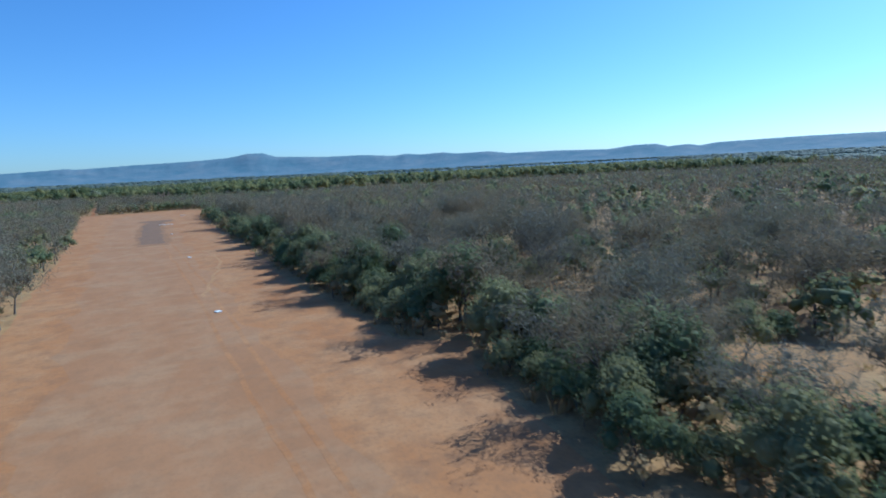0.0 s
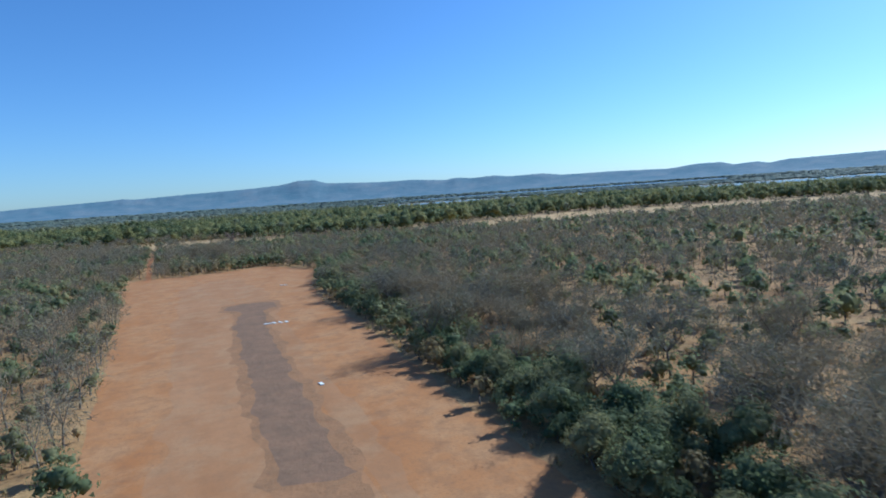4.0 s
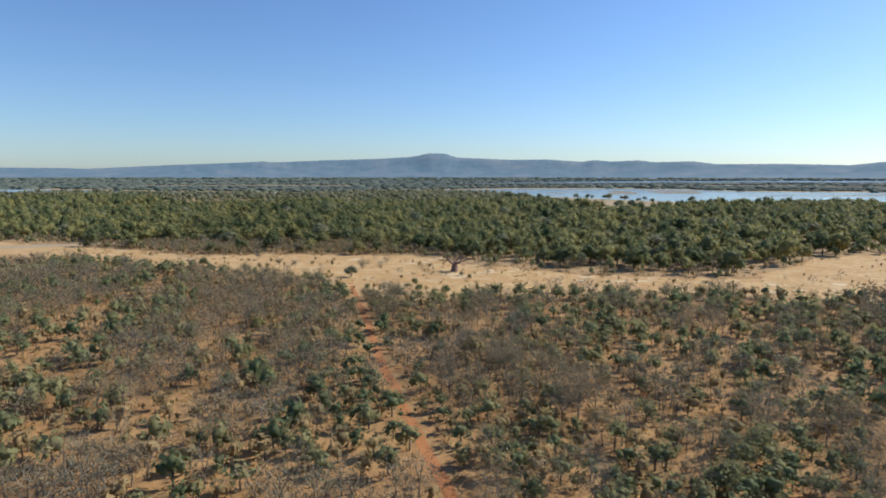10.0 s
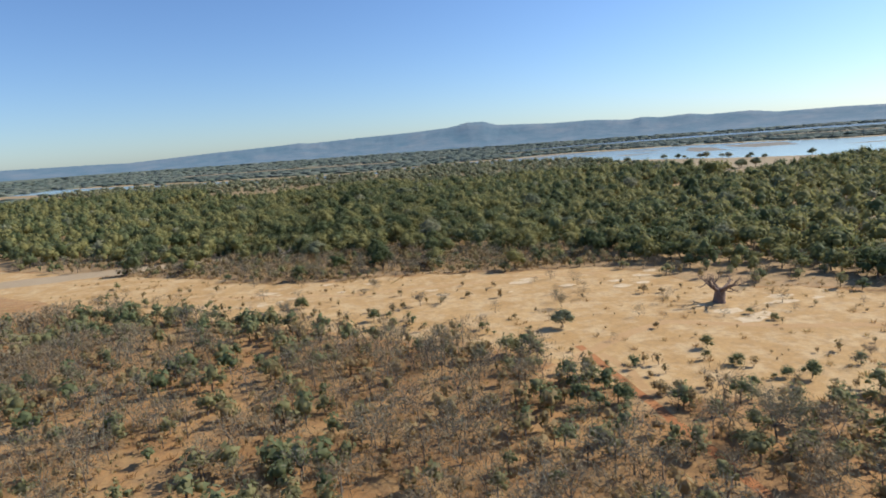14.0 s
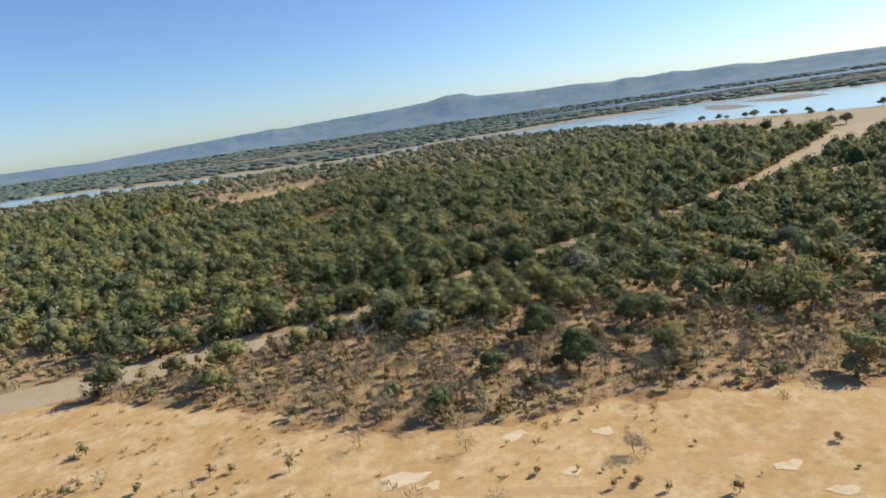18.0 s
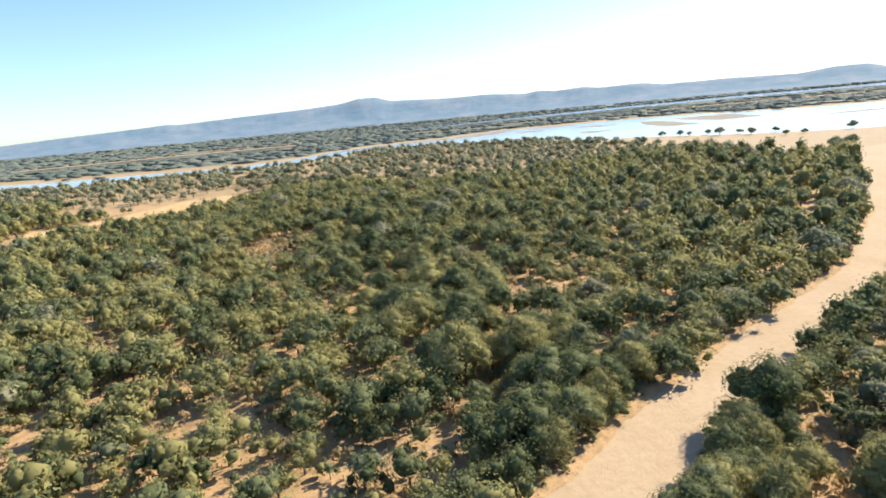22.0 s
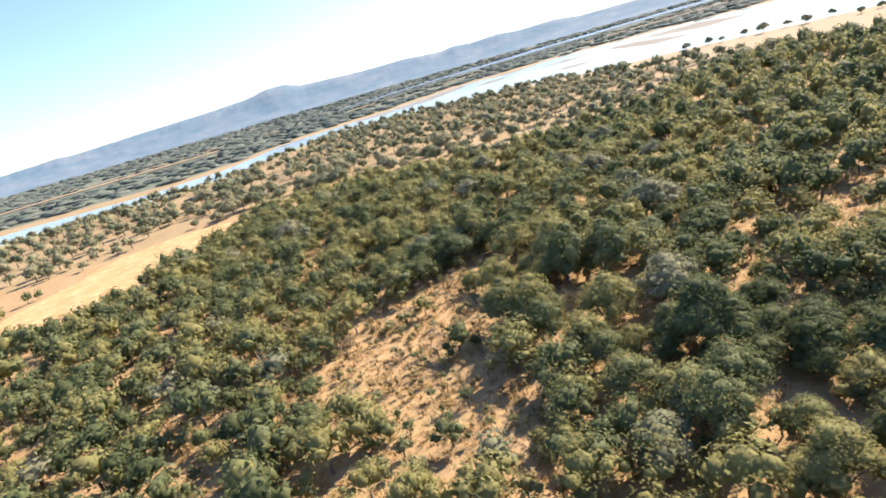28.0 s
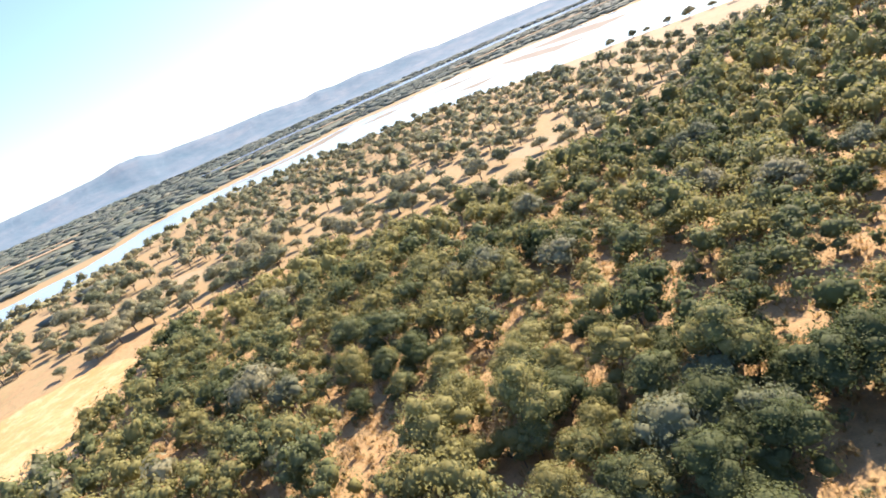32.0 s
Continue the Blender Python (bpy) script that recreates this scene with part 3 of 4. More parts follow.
PALE_RUT = soil("pale_wheel_dust", (0.47, 0.255, 0.115), (0.42, 0.215, 0.088), (0.31, 0.165, 0.075), 0.45, 0.2)
ribbon("wheel_rut", [(12, 96), (14, 106), (15, 110), (16, 116), (18, 123), (20, 134), (20.5, 148), (19.5, 162)], 0.6, 0.0245, PALE_RUT, "pale winding wheel rut in strip dust", "track", 2.0, 0.6)
patch("worn_rim", [(5.5, 184), (14.5, 184), (15.5, 225), (17.5, 262), (19.57, 288), (23.93, 293), (24.21, 304.64), (17.86, 306.96), (9.286, 305.8), (8.143, 296), (11.29, 291), (8.5, 272), (7, 245), (5.5, 215)], 0.023, WORN_EARTH, "brown worn rim of a patch on the airstrip", "ground", 2.0, 1.9)
patch("scorched_patch", [(6.5, 190), (13, 190), (14, 225), (16, 262), (18.21, 290), (22.5, 294), (22.57, 302.32), (17.71, 304.64), (10.64, 303.48), (9.786, 298), (12.86, 292), (10, 272), (8.5, 245), (7, 215)], 0.027, DARK_EARTH, "dark brown worn patch of airstrip earth", "ground", 1.7, 1.3)
ribbon("gully", [(6.6, 374), (7.6, 380), (9.2, 386), (12.5, 390), (17.5, 394)], 0.7, 0.025, ROAD_EARTH, "small red erosion gully on the airstrip end", "gully", 1.2, 0.4)
ribbon("gully", [(44, 457), (42, 454), (39.5, 449), (38, 445), (36, 441)], 1.1, 0.02, ROAD_EARTH, "small red erosion gully in dry scrub", "gully", 1.5, 0.5)

def bank(line, name):
    """A low crumbling bank of earth along the side of the dry riverbed."""
    pts = ragged(line, 3.0, 0.9, 4)[:-max(1, int(math.dist(line[-1], line[0]) / 3.0))]
    prof = [(-1.2, 0.10), (0.2, 0.55), (1.1, 0.95), (3.2, 0.8), (7.0, 0.03)]
    V, F = [], []
    for i, p in enumerate(pts):
        a, b = pts[max(0, i - 1)], pts[min(len(pts) - 1, i + 1)]
        d = math.dist(a, b) or 1
        u = (-(b[1] - a[1]) / d, (b[0] - a[0]) / d)
        k = 0.6 + 0.6 * abs(noise.noise(Vector((p[0] * 0.1, p[1] * 0.1, 1.0))))
        V += [(p[0] + u[0] * o, p[1] + u[1] * o, max(h * k, 0.03)) for o, h in prof]
    for i in range(len(pts) - 1):
        for j in range(4):
            q = i * 5 + j
            F += [(q, q + 5, q + 6), (q, q + 6, q + 1)]
    return tagged(new(name, mesh_np(name, V, F, [FOREST_FLOOR])), "low crumbling earth bank of the dry riverbed", "riverbank", kind="structure")


bank(BED_NORTH[2:21], "riverbank")
bank(BED_SOUTH[20:1:-1], "riverbank")

# ---- far hills ----
RIDGE = [(-58.7, 0.3), (-38.7, 0.3), (-19.7, 0.2), (-17.7, 0.153), (-11.2, 0.523), (-4.6, 0.814), (-3.3, 0.908), (-2.1, 0.828), (2.5, 1.04), (7.6, 1.21), (10.7, 1.39), (11.7, 1.54), (12.7, 1.76), (14.3, 1.74),
         (15.5, 1.35), (20.7, 1.13), (24.3, 1.15), (27.6, 0.916), (28.7, 1.08), (30.3, 0.925), (32.7, 1.04), (34.1, 0.851), (37.5, 0.91), (39.5, 0.632), (44.3, 0.64), (49.3, 0.49), (51.8, 0.765), (53.8, 0.745),
         (54.8, 0.465), (56.7, 0.571), (57.5, 0.383), (59.1, 0.587), (65.9, 0.684), (76.3, 0.6), (91.3, 0.65), (116.3, 0.45)]
az = np.arange(-60, 115, 0.2)
el = np.interp(az, [p[0] for p in RIDGE], [p[1] for p in RIDGE])
top = 4400 * np.tan(np.radians(el)) + 48
HV, HF = [], []
steps = [(0.0, 3650), (0.03, 3800), (0.12, 3950), (0.25, 4060), (0.5, 4200), (0.8, 4320), (1.0, 4400), (0.8, 4520), (0.2, 4700)]
for k, (f, r) in enumerate(steps):
    for a, h in zip(az, top):
        g = noise.fractal(Vector((a * 0.55, k * 0.9, 3.0)), 0.9, 2.1, 5)
        fine = noise.noise(Vector((a * 3.0, 5.0, 1.0))) * 3.0
        spur = noise.fractal(Vector((a * 0.7, k * 0.7, 8.0)), 0.8, 2.2, 4)
        rr = r + (g * 12 + spur * 38 * math.sin(math.pi * min(f + 0.1, 1)) if 0 < f < 1 else 0)
        zz = f * h * (1 + (0.09 * g + 0.1 * spur if 0.02 < f < 0.9 else 0)) + (fine if f == 1.0 else 0) - (6 if f == 0 else 0)
        x, y = -50 + math.sin(radians(a)) * rr, 500 + math.cos(radians(a)) * rr
        HV.append((x, y, max(zz, -6 if f == 0 else 2) + 18))
na = len(az)
for k in range(len(steps) - 1):
    for i in range(na - 1):
        q = k * na + i
        HF += [(q, q + na, q + na + 1), (q, q + na + 1, q + 1)]
hills = tagged(new("far_hills", mesh_np("far_hills", HV, np.array(HF)[:, ::-1], [HILL])), "long range of wooded hills with painted blue haze", "hills", kind="structure")
hills.data.polygons.foreach_set("use_smooth", [True] * len(hills.data.polygons))

# ---- trees: templates ----
KINDS = {}


def kind_of(key, name, label, category, group, makers, wood, leaf):
    KINDS[key] = (name, label, category, group, makers, wood, leaf)


kind_of("bare", "mopane_tree", "leafless grey-brown mopane tree in dry scrub", "tree", "bare mopane trees",
        [bare_tree(11, 7.6, 4.2, 2.3, 0.17, 1700, 420), bare_tree(12, 5.8, 3.9, 0.9, 0.14, 1500, 420), bare_tree(13, 8.0, 4.5, 2.5, 0.19, 1800, 380), bare_tree(14, 5.0, 3.7, 0.7, 0.12, 1450, 480)], BARK, TWIG)
kind_of("bush", "leafy_bush", "dense olive-green leafy bush on dry earth", "bush", "olive bushes",
        [leafy_tree(21, 4.8, 2.8, 0.4, 0.13, 10, 1700, 0.105, 0.85, 0.55), leafy_tree(22, 6.2, 3.1, 0.7, 0.15, 12, 2000, 0.11, 0.85, 0.55), leafy_tree(23, 3.6, 2.5, 0.2, 0.1, 9, 1400, 0.1, 0.8, 0.55)], BARK, LEAF_BUSH)
kind_of("river", "riverine_tree", "round-crowned dark green riverine tree", "tree", "riverine forest trees",
        [leafy_tree(31, 10.5, 5.6, 0.9, 0.32, 19, 3400, 0.16, 0.74, 0.62), leafy_tree(32, 9.0, 5.0, 0.6, 0.28, 16, 2900, 0.155, 0.74, 0.62), leafy_tree(33, 12.0, 6.2, 1.2, 0.38, 21, 3800, 0.165, 0.74, 0.62), leafy_tree(34, 8.0, 4.6, 0.4, 0.24, 14, 2600, 0.15, 0.8, 0.62),
         leafy_tree(35, 9.6, 6.2, 1.3, 0.3, 19, 3400, 0.16, 0.55, 0.58)], BARK, LEAF_DARK)
kind_of("thorn", "winterthorn_tree", "spreading olive winterthorn tree on the floodplain", "tree", "floodplain winterthorn trees",
        [leafy_tree(41, 10.5, 6.8, 1.9, 0.36, 11, 900, 0.32, 0.7, 0.68, 5), leafy_tree(42, 12.0, 7.6, 2.2, 0.42, 12, 1000, 0.33, 0.65, 0.68, 5), leafy_tree(43, 8.5, 5.6, 1.3, 0.3, 9, 760, 0.31, 0.7, 0.68, 4)], BARK, LEAF_OLIVE)
kind_of("dry", "dry_shrub", "half-bare brown shrub with dry leaves", "shrub", "dry brown shrubs",
        [leafy_tree(51, 2.6, 1.5, 0.2, 0.07, 5, 240, 0.15, 0.8, 0.55), leafy_tree(52, 3.4, 1.9, 0.4, 0.09, 5, 280, 0.17, 0.8, 0.55), leafy_tree(53, 1.5, 1.1, 0.1, 0.05, 4, 160, 0.13, 0.7, 0.5)], BARK, LEAF_DRY)


def far_form(seed, kind, level):
    """Simpler trees for the many that stand farther off (level 0 fine, 1 middling, 2 far): wood, then leaves."""
    r = np.random.default_rng(seed)
    if kind == "bare":
        forks = [tube((0.2, 0.1, 2.0), (1.1, 0.6, 4.6), 0.07, 0.03, 3), tube((0.2, 0.1, 2.2), (-0.9, -0.4, 4.8), 0.07, 0.03, 3), tube((0.2, 0.1, 2.4), (0.1, -0.9, 5.2), 0.06, 0.02, 3)]
        wood = joined([tube((0, 0, -0.3), (0.2, 0.1, 2.2), 0.13, 0.08, 3)] + forks[:(3, 2, 0)[level]])
        n = (260, 140, 30)[level]
        d = r.normal(size=(n, 3)) + (0, 0, 0.25)
        d /= np.linalg.norm(d, axis=1)[:, None]
        c = np.array([0, 0, 3.0]) + d * (2.9, 2.9, 2.5) * (0.3 + 0.7 * r.random((n, 1)) ** 0.7)
        d = d + r.normal(size=(n, 3)) * 0.8
        d /= np.linalg.norm(d, axis=1)[:, None]
        s = np.cross(d, r.normal(size=(n, 3)))
        s *= (0.034, 0.055, 0.13)[level] / (np.linalg.norm(s, axis=1)[:, None])
        leaf = joined([(np.stack([c - s, c + s, c + d * (1.0, 1.2, 1.5)[level]], 1).reshape(-1, 3), np.arange(n)[:, None] * 3 + [0, 1, 2]),
                       leaves(r, [((0, 0, 2.9), (2.9, 2.9, 2.5)), ((0.9, 0.4, 3.6), (1.7, 1.7, 1.5))], (80, 34, 16)[level], (0.13, 0.2, 0.5)[level], deep=0.75, loose=1.0, quads=False)])
    else:
        h, sp, base, nl, n, size = {"bush": (4.8, 2.7, 0.3, 3, 46, 0.48), "river": (10.0, 5.6, 0.6, 7, 215, 0.47), "thorn": (10.5, 6.8, 1.6, 5, 120, 0.75), "dry": (2.6, 1.5, 0.2, 1, 20, 0.36)}[kind]
        if level == 2:
            nl, n, size = {"bush": 2, "dry": 1, "river": 4, "thorn": 4}[kind], int(n * (0.4 if kind == "river" else 0.42)), size * (1.5 if kind == "river" else 1.4)
        if level == 0:
            nl, n, size = nl + 3, int(n * (2.4 if kind == "river" else 2.8)), size * (0.6 if kind == "river" else 0.48)
        lo = crown_lobes(r, h, sp, base, nl, 0.6 if kind == "thorn" else 0.85)
        wood = tube((0, 0, -0.3), (0, 0, base + 1.5), sp * 0.06, sp * 0.05, 3)
        leaf = joined([lump(c, np.array(q) * ((0.46, 0.54, 0.62) if kind in ("bush", "dry") else (0.5, 0.56, 0.64))[level], r) for c, q in lo] + [leaves(r, lo, n, size, quads=False, loose=0.28)])
    V, F = joined([wood, leaf])
    return V, F, np.r_[np.zeros(len(wood[1]), int), np.ones(len(leaf[1]), int)]


def spread(x0, x1, y0, y1, gap, share=1.0):
    """Points strewn one to a cell, in uneven rows; land that lies behind the flight is left out."""
    a, b = np.meshgrid(np.arange(x0, x1, gap), np.arange(y0, y1, gap))
    x = (a + rng.uniform(-0.48, 0.48, a.shape) * gap + (b / gap % 2) * gap * 0.5).ravel()
    y = (b + rng.uniform(-0.48, 0.48, b.shape) * gap).ravel()
    ok = (rng.random(len(x)) < share) & (y > 0.42 * x - 50) & (x > -110 - 0.6 * np.clip(y - 440, 0, None))
    return x[ok], y[ok]


def patchy(x, y, scale, seed):
    return np.array([noise.noise(Vector((a / scale, b / scale, seed))) for a, b in zip(x, y)])


PLACES = {k: [] for k in KINDS}


def plant(kind, x, y, s):
    PLACES[kind].append(np.stack([x, y, s], 1))


ROADSIDE = [(-13.6, 388), (-14.4, 430), (-15.6, 485), (-14.9, 535), (-14.6, 604), (-9.6, 604), (-9.9, 535), (-10.4, 485), (-9, 430), (-8.4, 390)]
bare_ground = [RUNWAY, ROADSIDE, BELT, CHANNEL]


def open_land(x, y):
    free = np.ones(len(x), bool)
    for poly in bare_ground:
        free &= ~inside(poly, x, y)
    return free


# dry woodland beside the airstrip
x, y = (np.concatenate(v) for v in zip(spread(-260, 175, -60, 400, 5.0, 0.95), spread(-260, 175, 400, 690, 4.2, 0.97), spread(175, 620, -60, 640, 6.8, 0.95), spread(620, 900, -60, 640, 9.0, 0.95)))
keep = open_land(x, y) & ~inside(FOREST, x, y)
keep &= ~((y < 372) & (x > 0) & (x < 6.6 + np.interp(y, [p[1] for p in STRIP_EDGE], [p[0] for p in STRIP_EDGE])))
near_road = (y > 430) & (x > -140) & (x < 170)
keep &= rng.random(len(x)) < np.where(near_road, 0.76 + 0.8 * patchy(x, y, 22.0, 6.0), np.where((y < 260) & (x > 34) & (x < 170), 0.74 + 0.9 * patchy(x, y, 18.0, 16.0), 0.95))
x, y = x[keep], y[keep]
g, u = patchy(x, y, 38.0, 2.0), rng.random(len(x))
north = (y > 395) & (x < 170)
kind = np.where(u < np.where(north, np.where(x > 15, 0.44, 0.32), 0.52) + 0.6 * g, "bush", "bare")
hedge = (y < 372) & (x > 0) & (x < np.interp(y, [p[1] for p in STRIP_EDGE], [p[0] for p in STRIP_EDGE]) + 13)
kind = np.where(hedge & (u < 0.9), "bush", kind)
kind = np.where((u > 0.74) & north, "dry", kind)
for k in ("bush", "bare", "dry"):
    m = kind == k
    sc = (0.75 if k == "bush" else 0.82) + 0.62 * rng.random(m.sum())
    sc *= np.where(north[m], {"bare": 1.02, "bush": 1.05, "dry": 1.5}[k], 1.0) * np.where(x[m] > 620, 1.5, np.where(x[m] > 175, 1.15, 1.0))
    plant(k, x[m], y[m], sc)
x = np.arange(-150, 330, 3.4)
y = np.interp(x, [p[0] for p in BELT_SOUTH], [p[1] for p in BELT_SOUTH]) - 2 - 14 * rng.random(len(x))
some = (patchy(x, y, 16.0, 44.0) > -0.02) & ~inside(ROADSIDE, x, y)
plant("bush", x[some], y[some], 0.8 + 0.6 * rng.random(some.sum()))
# the same woodland going on to the sides and behind
a, b = np.meshgrid(np.arange(-900, 1000, 13.0), np.arange(-330, 1000, 13.0))
x, y = (a + rng.uniform(-6, 6, a.shape)).ravel(), (b + rng.uniform(-6, 6, b.shape)).ravel()
ahead = (y > 0.42 * x - 50) & (x > -110 - 0.6 * np.clip(y - 440, 0, None)) & (y > -60)
keep = ~ahead & open_land(x, y) & ~inside(FOREST, x, y) & (rng.random(len(x)) < 0.9 + 0.5 * patchy(x, y, 60, 50.0))
u = rng.random(len(x)) < 0.6
plant("bare", x[keep & u], y[keep & u], 1.5 + 0.6 * rng.random((keep & u).sum()))
plant("bush", x[keep & ~u], y[keep & ~u], 1.1 + 0.7 * rng.random((keep & ~u).sum()))
# green hedge of bushes along the airstrip
for row, (out, low) in enumerate(((5.0, 0.35), (7.4, 0.6), (10.4, 0.85), (14.0, 0.8))):
    ye = np.arange(-60, 374, 3.2) + row * 1.3
    xe = np.interp(ye, [p[1] for p in STRIP_EDGE], [p[0] for p in STRIP_EDGE]) + out + rng.random(len(ye)) * 2.6
    gap = patchy(xe, ye, 9.0, 30.0 + row)
    some = gap > np.where(ye < 130, 0.06, -0.14)
    plant("bush", xe[some] + 1.5 * gap[some], ye[some] + 2 * rng.random(some.sum()), (low + 0.5 * rng.random(len(ye)) + 0.5 * gap)[some])
    plant("dry", xe[~some], ye[~some], 0.7 + 0.8 * rng.random((~some).sum()))
# undergrowth
x, y = spread(-200, 190, -20, 690, 5.4, 0.6)
keep = open_land(x, y) & ~inside(FOREST, x, y)
plant("dry", x[keep], y[keep], 0.3 + 0.5 * rng.random(keep.sum()))
# sparse shrubs on the terrace
x, y = spread(-170, 330, 480, 740, 5.0)
keep = inside(BELT, x, y) & (rng.random(len(x)) < 0.16 + 0.4 * patchy(x, y, 30, 5.0))
plant("dry", x[keep], y[keep], 0.22 + 0.6 * rng.random(keep.sum()) ** 2)
south = np.interp(x, [p[0] for p in BELT_SOUTH], [p[1] for p in BELT_SOUTH])
near = inside(BELT, x, y) & (rng.random(len(x)) < np.exp(-(y - south) / 13.0) * 0.8)
plant("dry", x[near], y[near], 0.4 + 0.9 * rng.random(near.sum()))
near = inside(BELT, x, y) & (rng.random(len(x)) < np.exp(-(y - south) / 9.0) * 0.45)
plant("bush", x[near] + 2, y[near] + 1, 0.3 + 0.5 * rng.random(near.sum()))
near = inside(BELT, x, y) & (rng.random(len(x)) < 0.05 + 0.25 * np.exp(-(y - south) / 10.0))
plant("bare", x[near], y[near], 0.3 + 0.5 * rng.random(near.sum()))
# riverine forest
x, y = (np.concatenate(v) for v in zip(spread(-260, 160, 420, 1330, 6.7), spread(-700, -260, 700, 1560, 9.2), spread(160, 800, 420, 1330, 9.2)))
keep = inside(FOREST, x, y) & open_land(x, y) & (~(in_glade(x, y) | in_glade(x - 1.0, y + 3.5)) | (rng.random(len(x)) < 0.11)) & ~inside(CLEARING, x, y)
keep &= rng.random(len(x)) < 0.93 + 0.45 * patchy(x, y, 40, 9.0) + 0.75 * patchy(x, y, 15, 19.0)
x, y = x[keep], y[keep]
edge = np.interp(x, [p[0] for p in BELT_NORTH], [p[1] for p in BELT_NORTH])
deep = np.interp(x, [-260, -150, -110, 0, 30, 80, 200], [20, 34, 62, 58, 34, 24, 16])
fringe = (y - edge < deep * (1.0 + 0.6 * patchy(x, y, 25, 21.0))) & (x < 200)
u = rng.random(len(x))
kind = np.where(fringe, np.where(u < 0.34, "dry", np.where(u < 0.76, "bare", np.where(u < 0.9, "bush", "river"))), np.where(u < 0.82, "river", np.where(u < 0.92, "bush", np.where(u < 0.94, "dry", np.where(u < 0.97, "bare", "thorn")))))
for k in ("river", "bush", "bare", "dry", "thorn"):
    m = kind == k
    sc = {"river": 0.6, "bush": 0.8, "bare": 0.8, "dry": 1.3, "thorn": 0.7}[k] + {"river": 0.85}.get(k, 0.5) * rng.random(m.sum()) ** 1.3
    sc = sc * np.where((x[m] > 160) | (x[m] < -260), 1.15, 1.0)
    plant(k, x[m], y[m], sc)
# thick dry scrub where the forest meets the terrace
x, y = spread(-190, 90, 690, 800, 3.6)
edge = np.interp(x, [p[0] for p in BELT_NORTH], [p[1] for p in BELT_NORTH])
deep = np.interp(x, [-260, -150, -110, 0, 30, 80, 200], [20, 34, 66, 62, 34, 20, 14])
keep = inside(FOREST, x, y) & open_land(x, y) & (y - edge < deep) & (rng.random(len(x)) < 0.55 + 0.7 * patchy(x, y, 11, 14.0))
x, y = x[keep], y[keep]
u = rng.random(len(x))
plant("dry", x[u < 0.62], y[u < 0.62], 0.6 + 1.1 * rng.random((u < 0.62).sum()))
plant("bare", x[u > 0.78], y[u > 0.78], 0.55 + 0.55 * rng.random((u > 0.78).sum()))
plant("bush", x[(u > 0.62) & (u < 0.70)], y[(u > 0.62) & (u < 0.70)], 0.4 + 0.5 * rng.random(((u > 0.62) & (u < 0.70)).sum()))
# scrub in the glade and under the forest
x, y = spread(-230, 130, 690, 1260, 5.0)
keep = inside(FOREST, x, y) & open_land(x, y) & (rng.random(len(x)) < np.where(in_glade(x, y), 0.75, 0.6))
x, y = x[keep], y[keep]
few = rng.random(len(x)) < np.where(in_glade(x, y), 0.2, 0.55)
plant("dry", x[~few], y[~few], (0.7 + 0.9 * rng.random((~few).sum())) * np.where(in_glade(x[~few], y[~few]), 0.8, 1.0))
plant("bush", x[few], y[few], 0.45 + 0.5 * rng.random(few.sum()))
x, y = spread(-140, -20, 1005, 1220, 2.9)
keep = in_glade(x, y) & (rng.random(len(x)) < 0.9 + 0.5 * patchy(x, y, 12, 8.0))
x, y = x[keep], y[keep]
u = rng.random(len(x))
plant("dry", x[u < 0.7], y[u < 0.7], 0.25 + 0.6 * rng.random((u < 0.7).sum()) ** 2)
plant("bare", x[u > 0.86], y[u > 0.86], 0.35 + 0.4 * rng.random((u > 0.86).sum()))
plant("bush", x[(u > 0.72) & (u < 0.78)], y[(u > 0.72) & (u < 0.78)], 0.35 + 0.4 * rng.random(((u > 0.72) & (u < 0.78)).sum()))
# thick growth along both sides of the dry riverbed
for side in (BED_NORTH[2:20], BED_SOUTH[19:1:-1]):
    for (x0, y0), (x1, y1) in zip(side, side[1:]):
        length = math.hypot(x1 - x0, y1 - y0)
        for kind_, gap, near, deep, low, high in (("bush", 2.6, 1.5, 4.0, 0.5, 0.6), ("river", 4.4, 3.6, 4.0, 0.55, 0.55)):
            f = np.arange(0.5, length, gap) / length
            o = near + deep * rng.random(len(f))
            plant(kind_, x0 + (x1 - x0) * f - (y1 - y0) / length * o, y0 + (y1 - y0) * f + (x1 - x0) / length * o, low + high * rng.random(len(f)))
# low growth beside the dirt road and all through the northern scrub
x, y = spread(-200, 180, 385, 690, 3.9, 0.72)
keep = ~inside(RUNWAY, x, y) & ~inside(BELT, x, y) & ~inside(FOREST, x, y) & ~((x > -14.6) & (x < -10.2))
plant("dry", x[keep], y[keep], 0.3 + 0.45 * rng.random(keep.sum()))
# scattered trees on the floodplain
x, y = spread(-620, 480, 1160, 1900, 15.0)
shore = np.interp(x, [p[0] for p in SHORE], [p[1] for p in SHORE])
inner = np.interp(x, [p[0] for p in FLOOD_SOUTH], [p[1] for p in FLOOD_SOUTH])
keep = (y < shore - 30) & (y > inner - 10) & ~inside(CLEARING, x, y) & ~inside(SHOAL, x, y)
keep &= (rng.random(len(x)) < np.where(x > 130, 0.85, 0.62) + 0.8 * patchy(x, y, 45, 3.0)) & ~np.any([inside(g, x, y) for g in OPENINGS], axis=0)
plant("thorn", x[keep], y[keep], 0.7 + 0.65 * rng.random(keep.sum()))
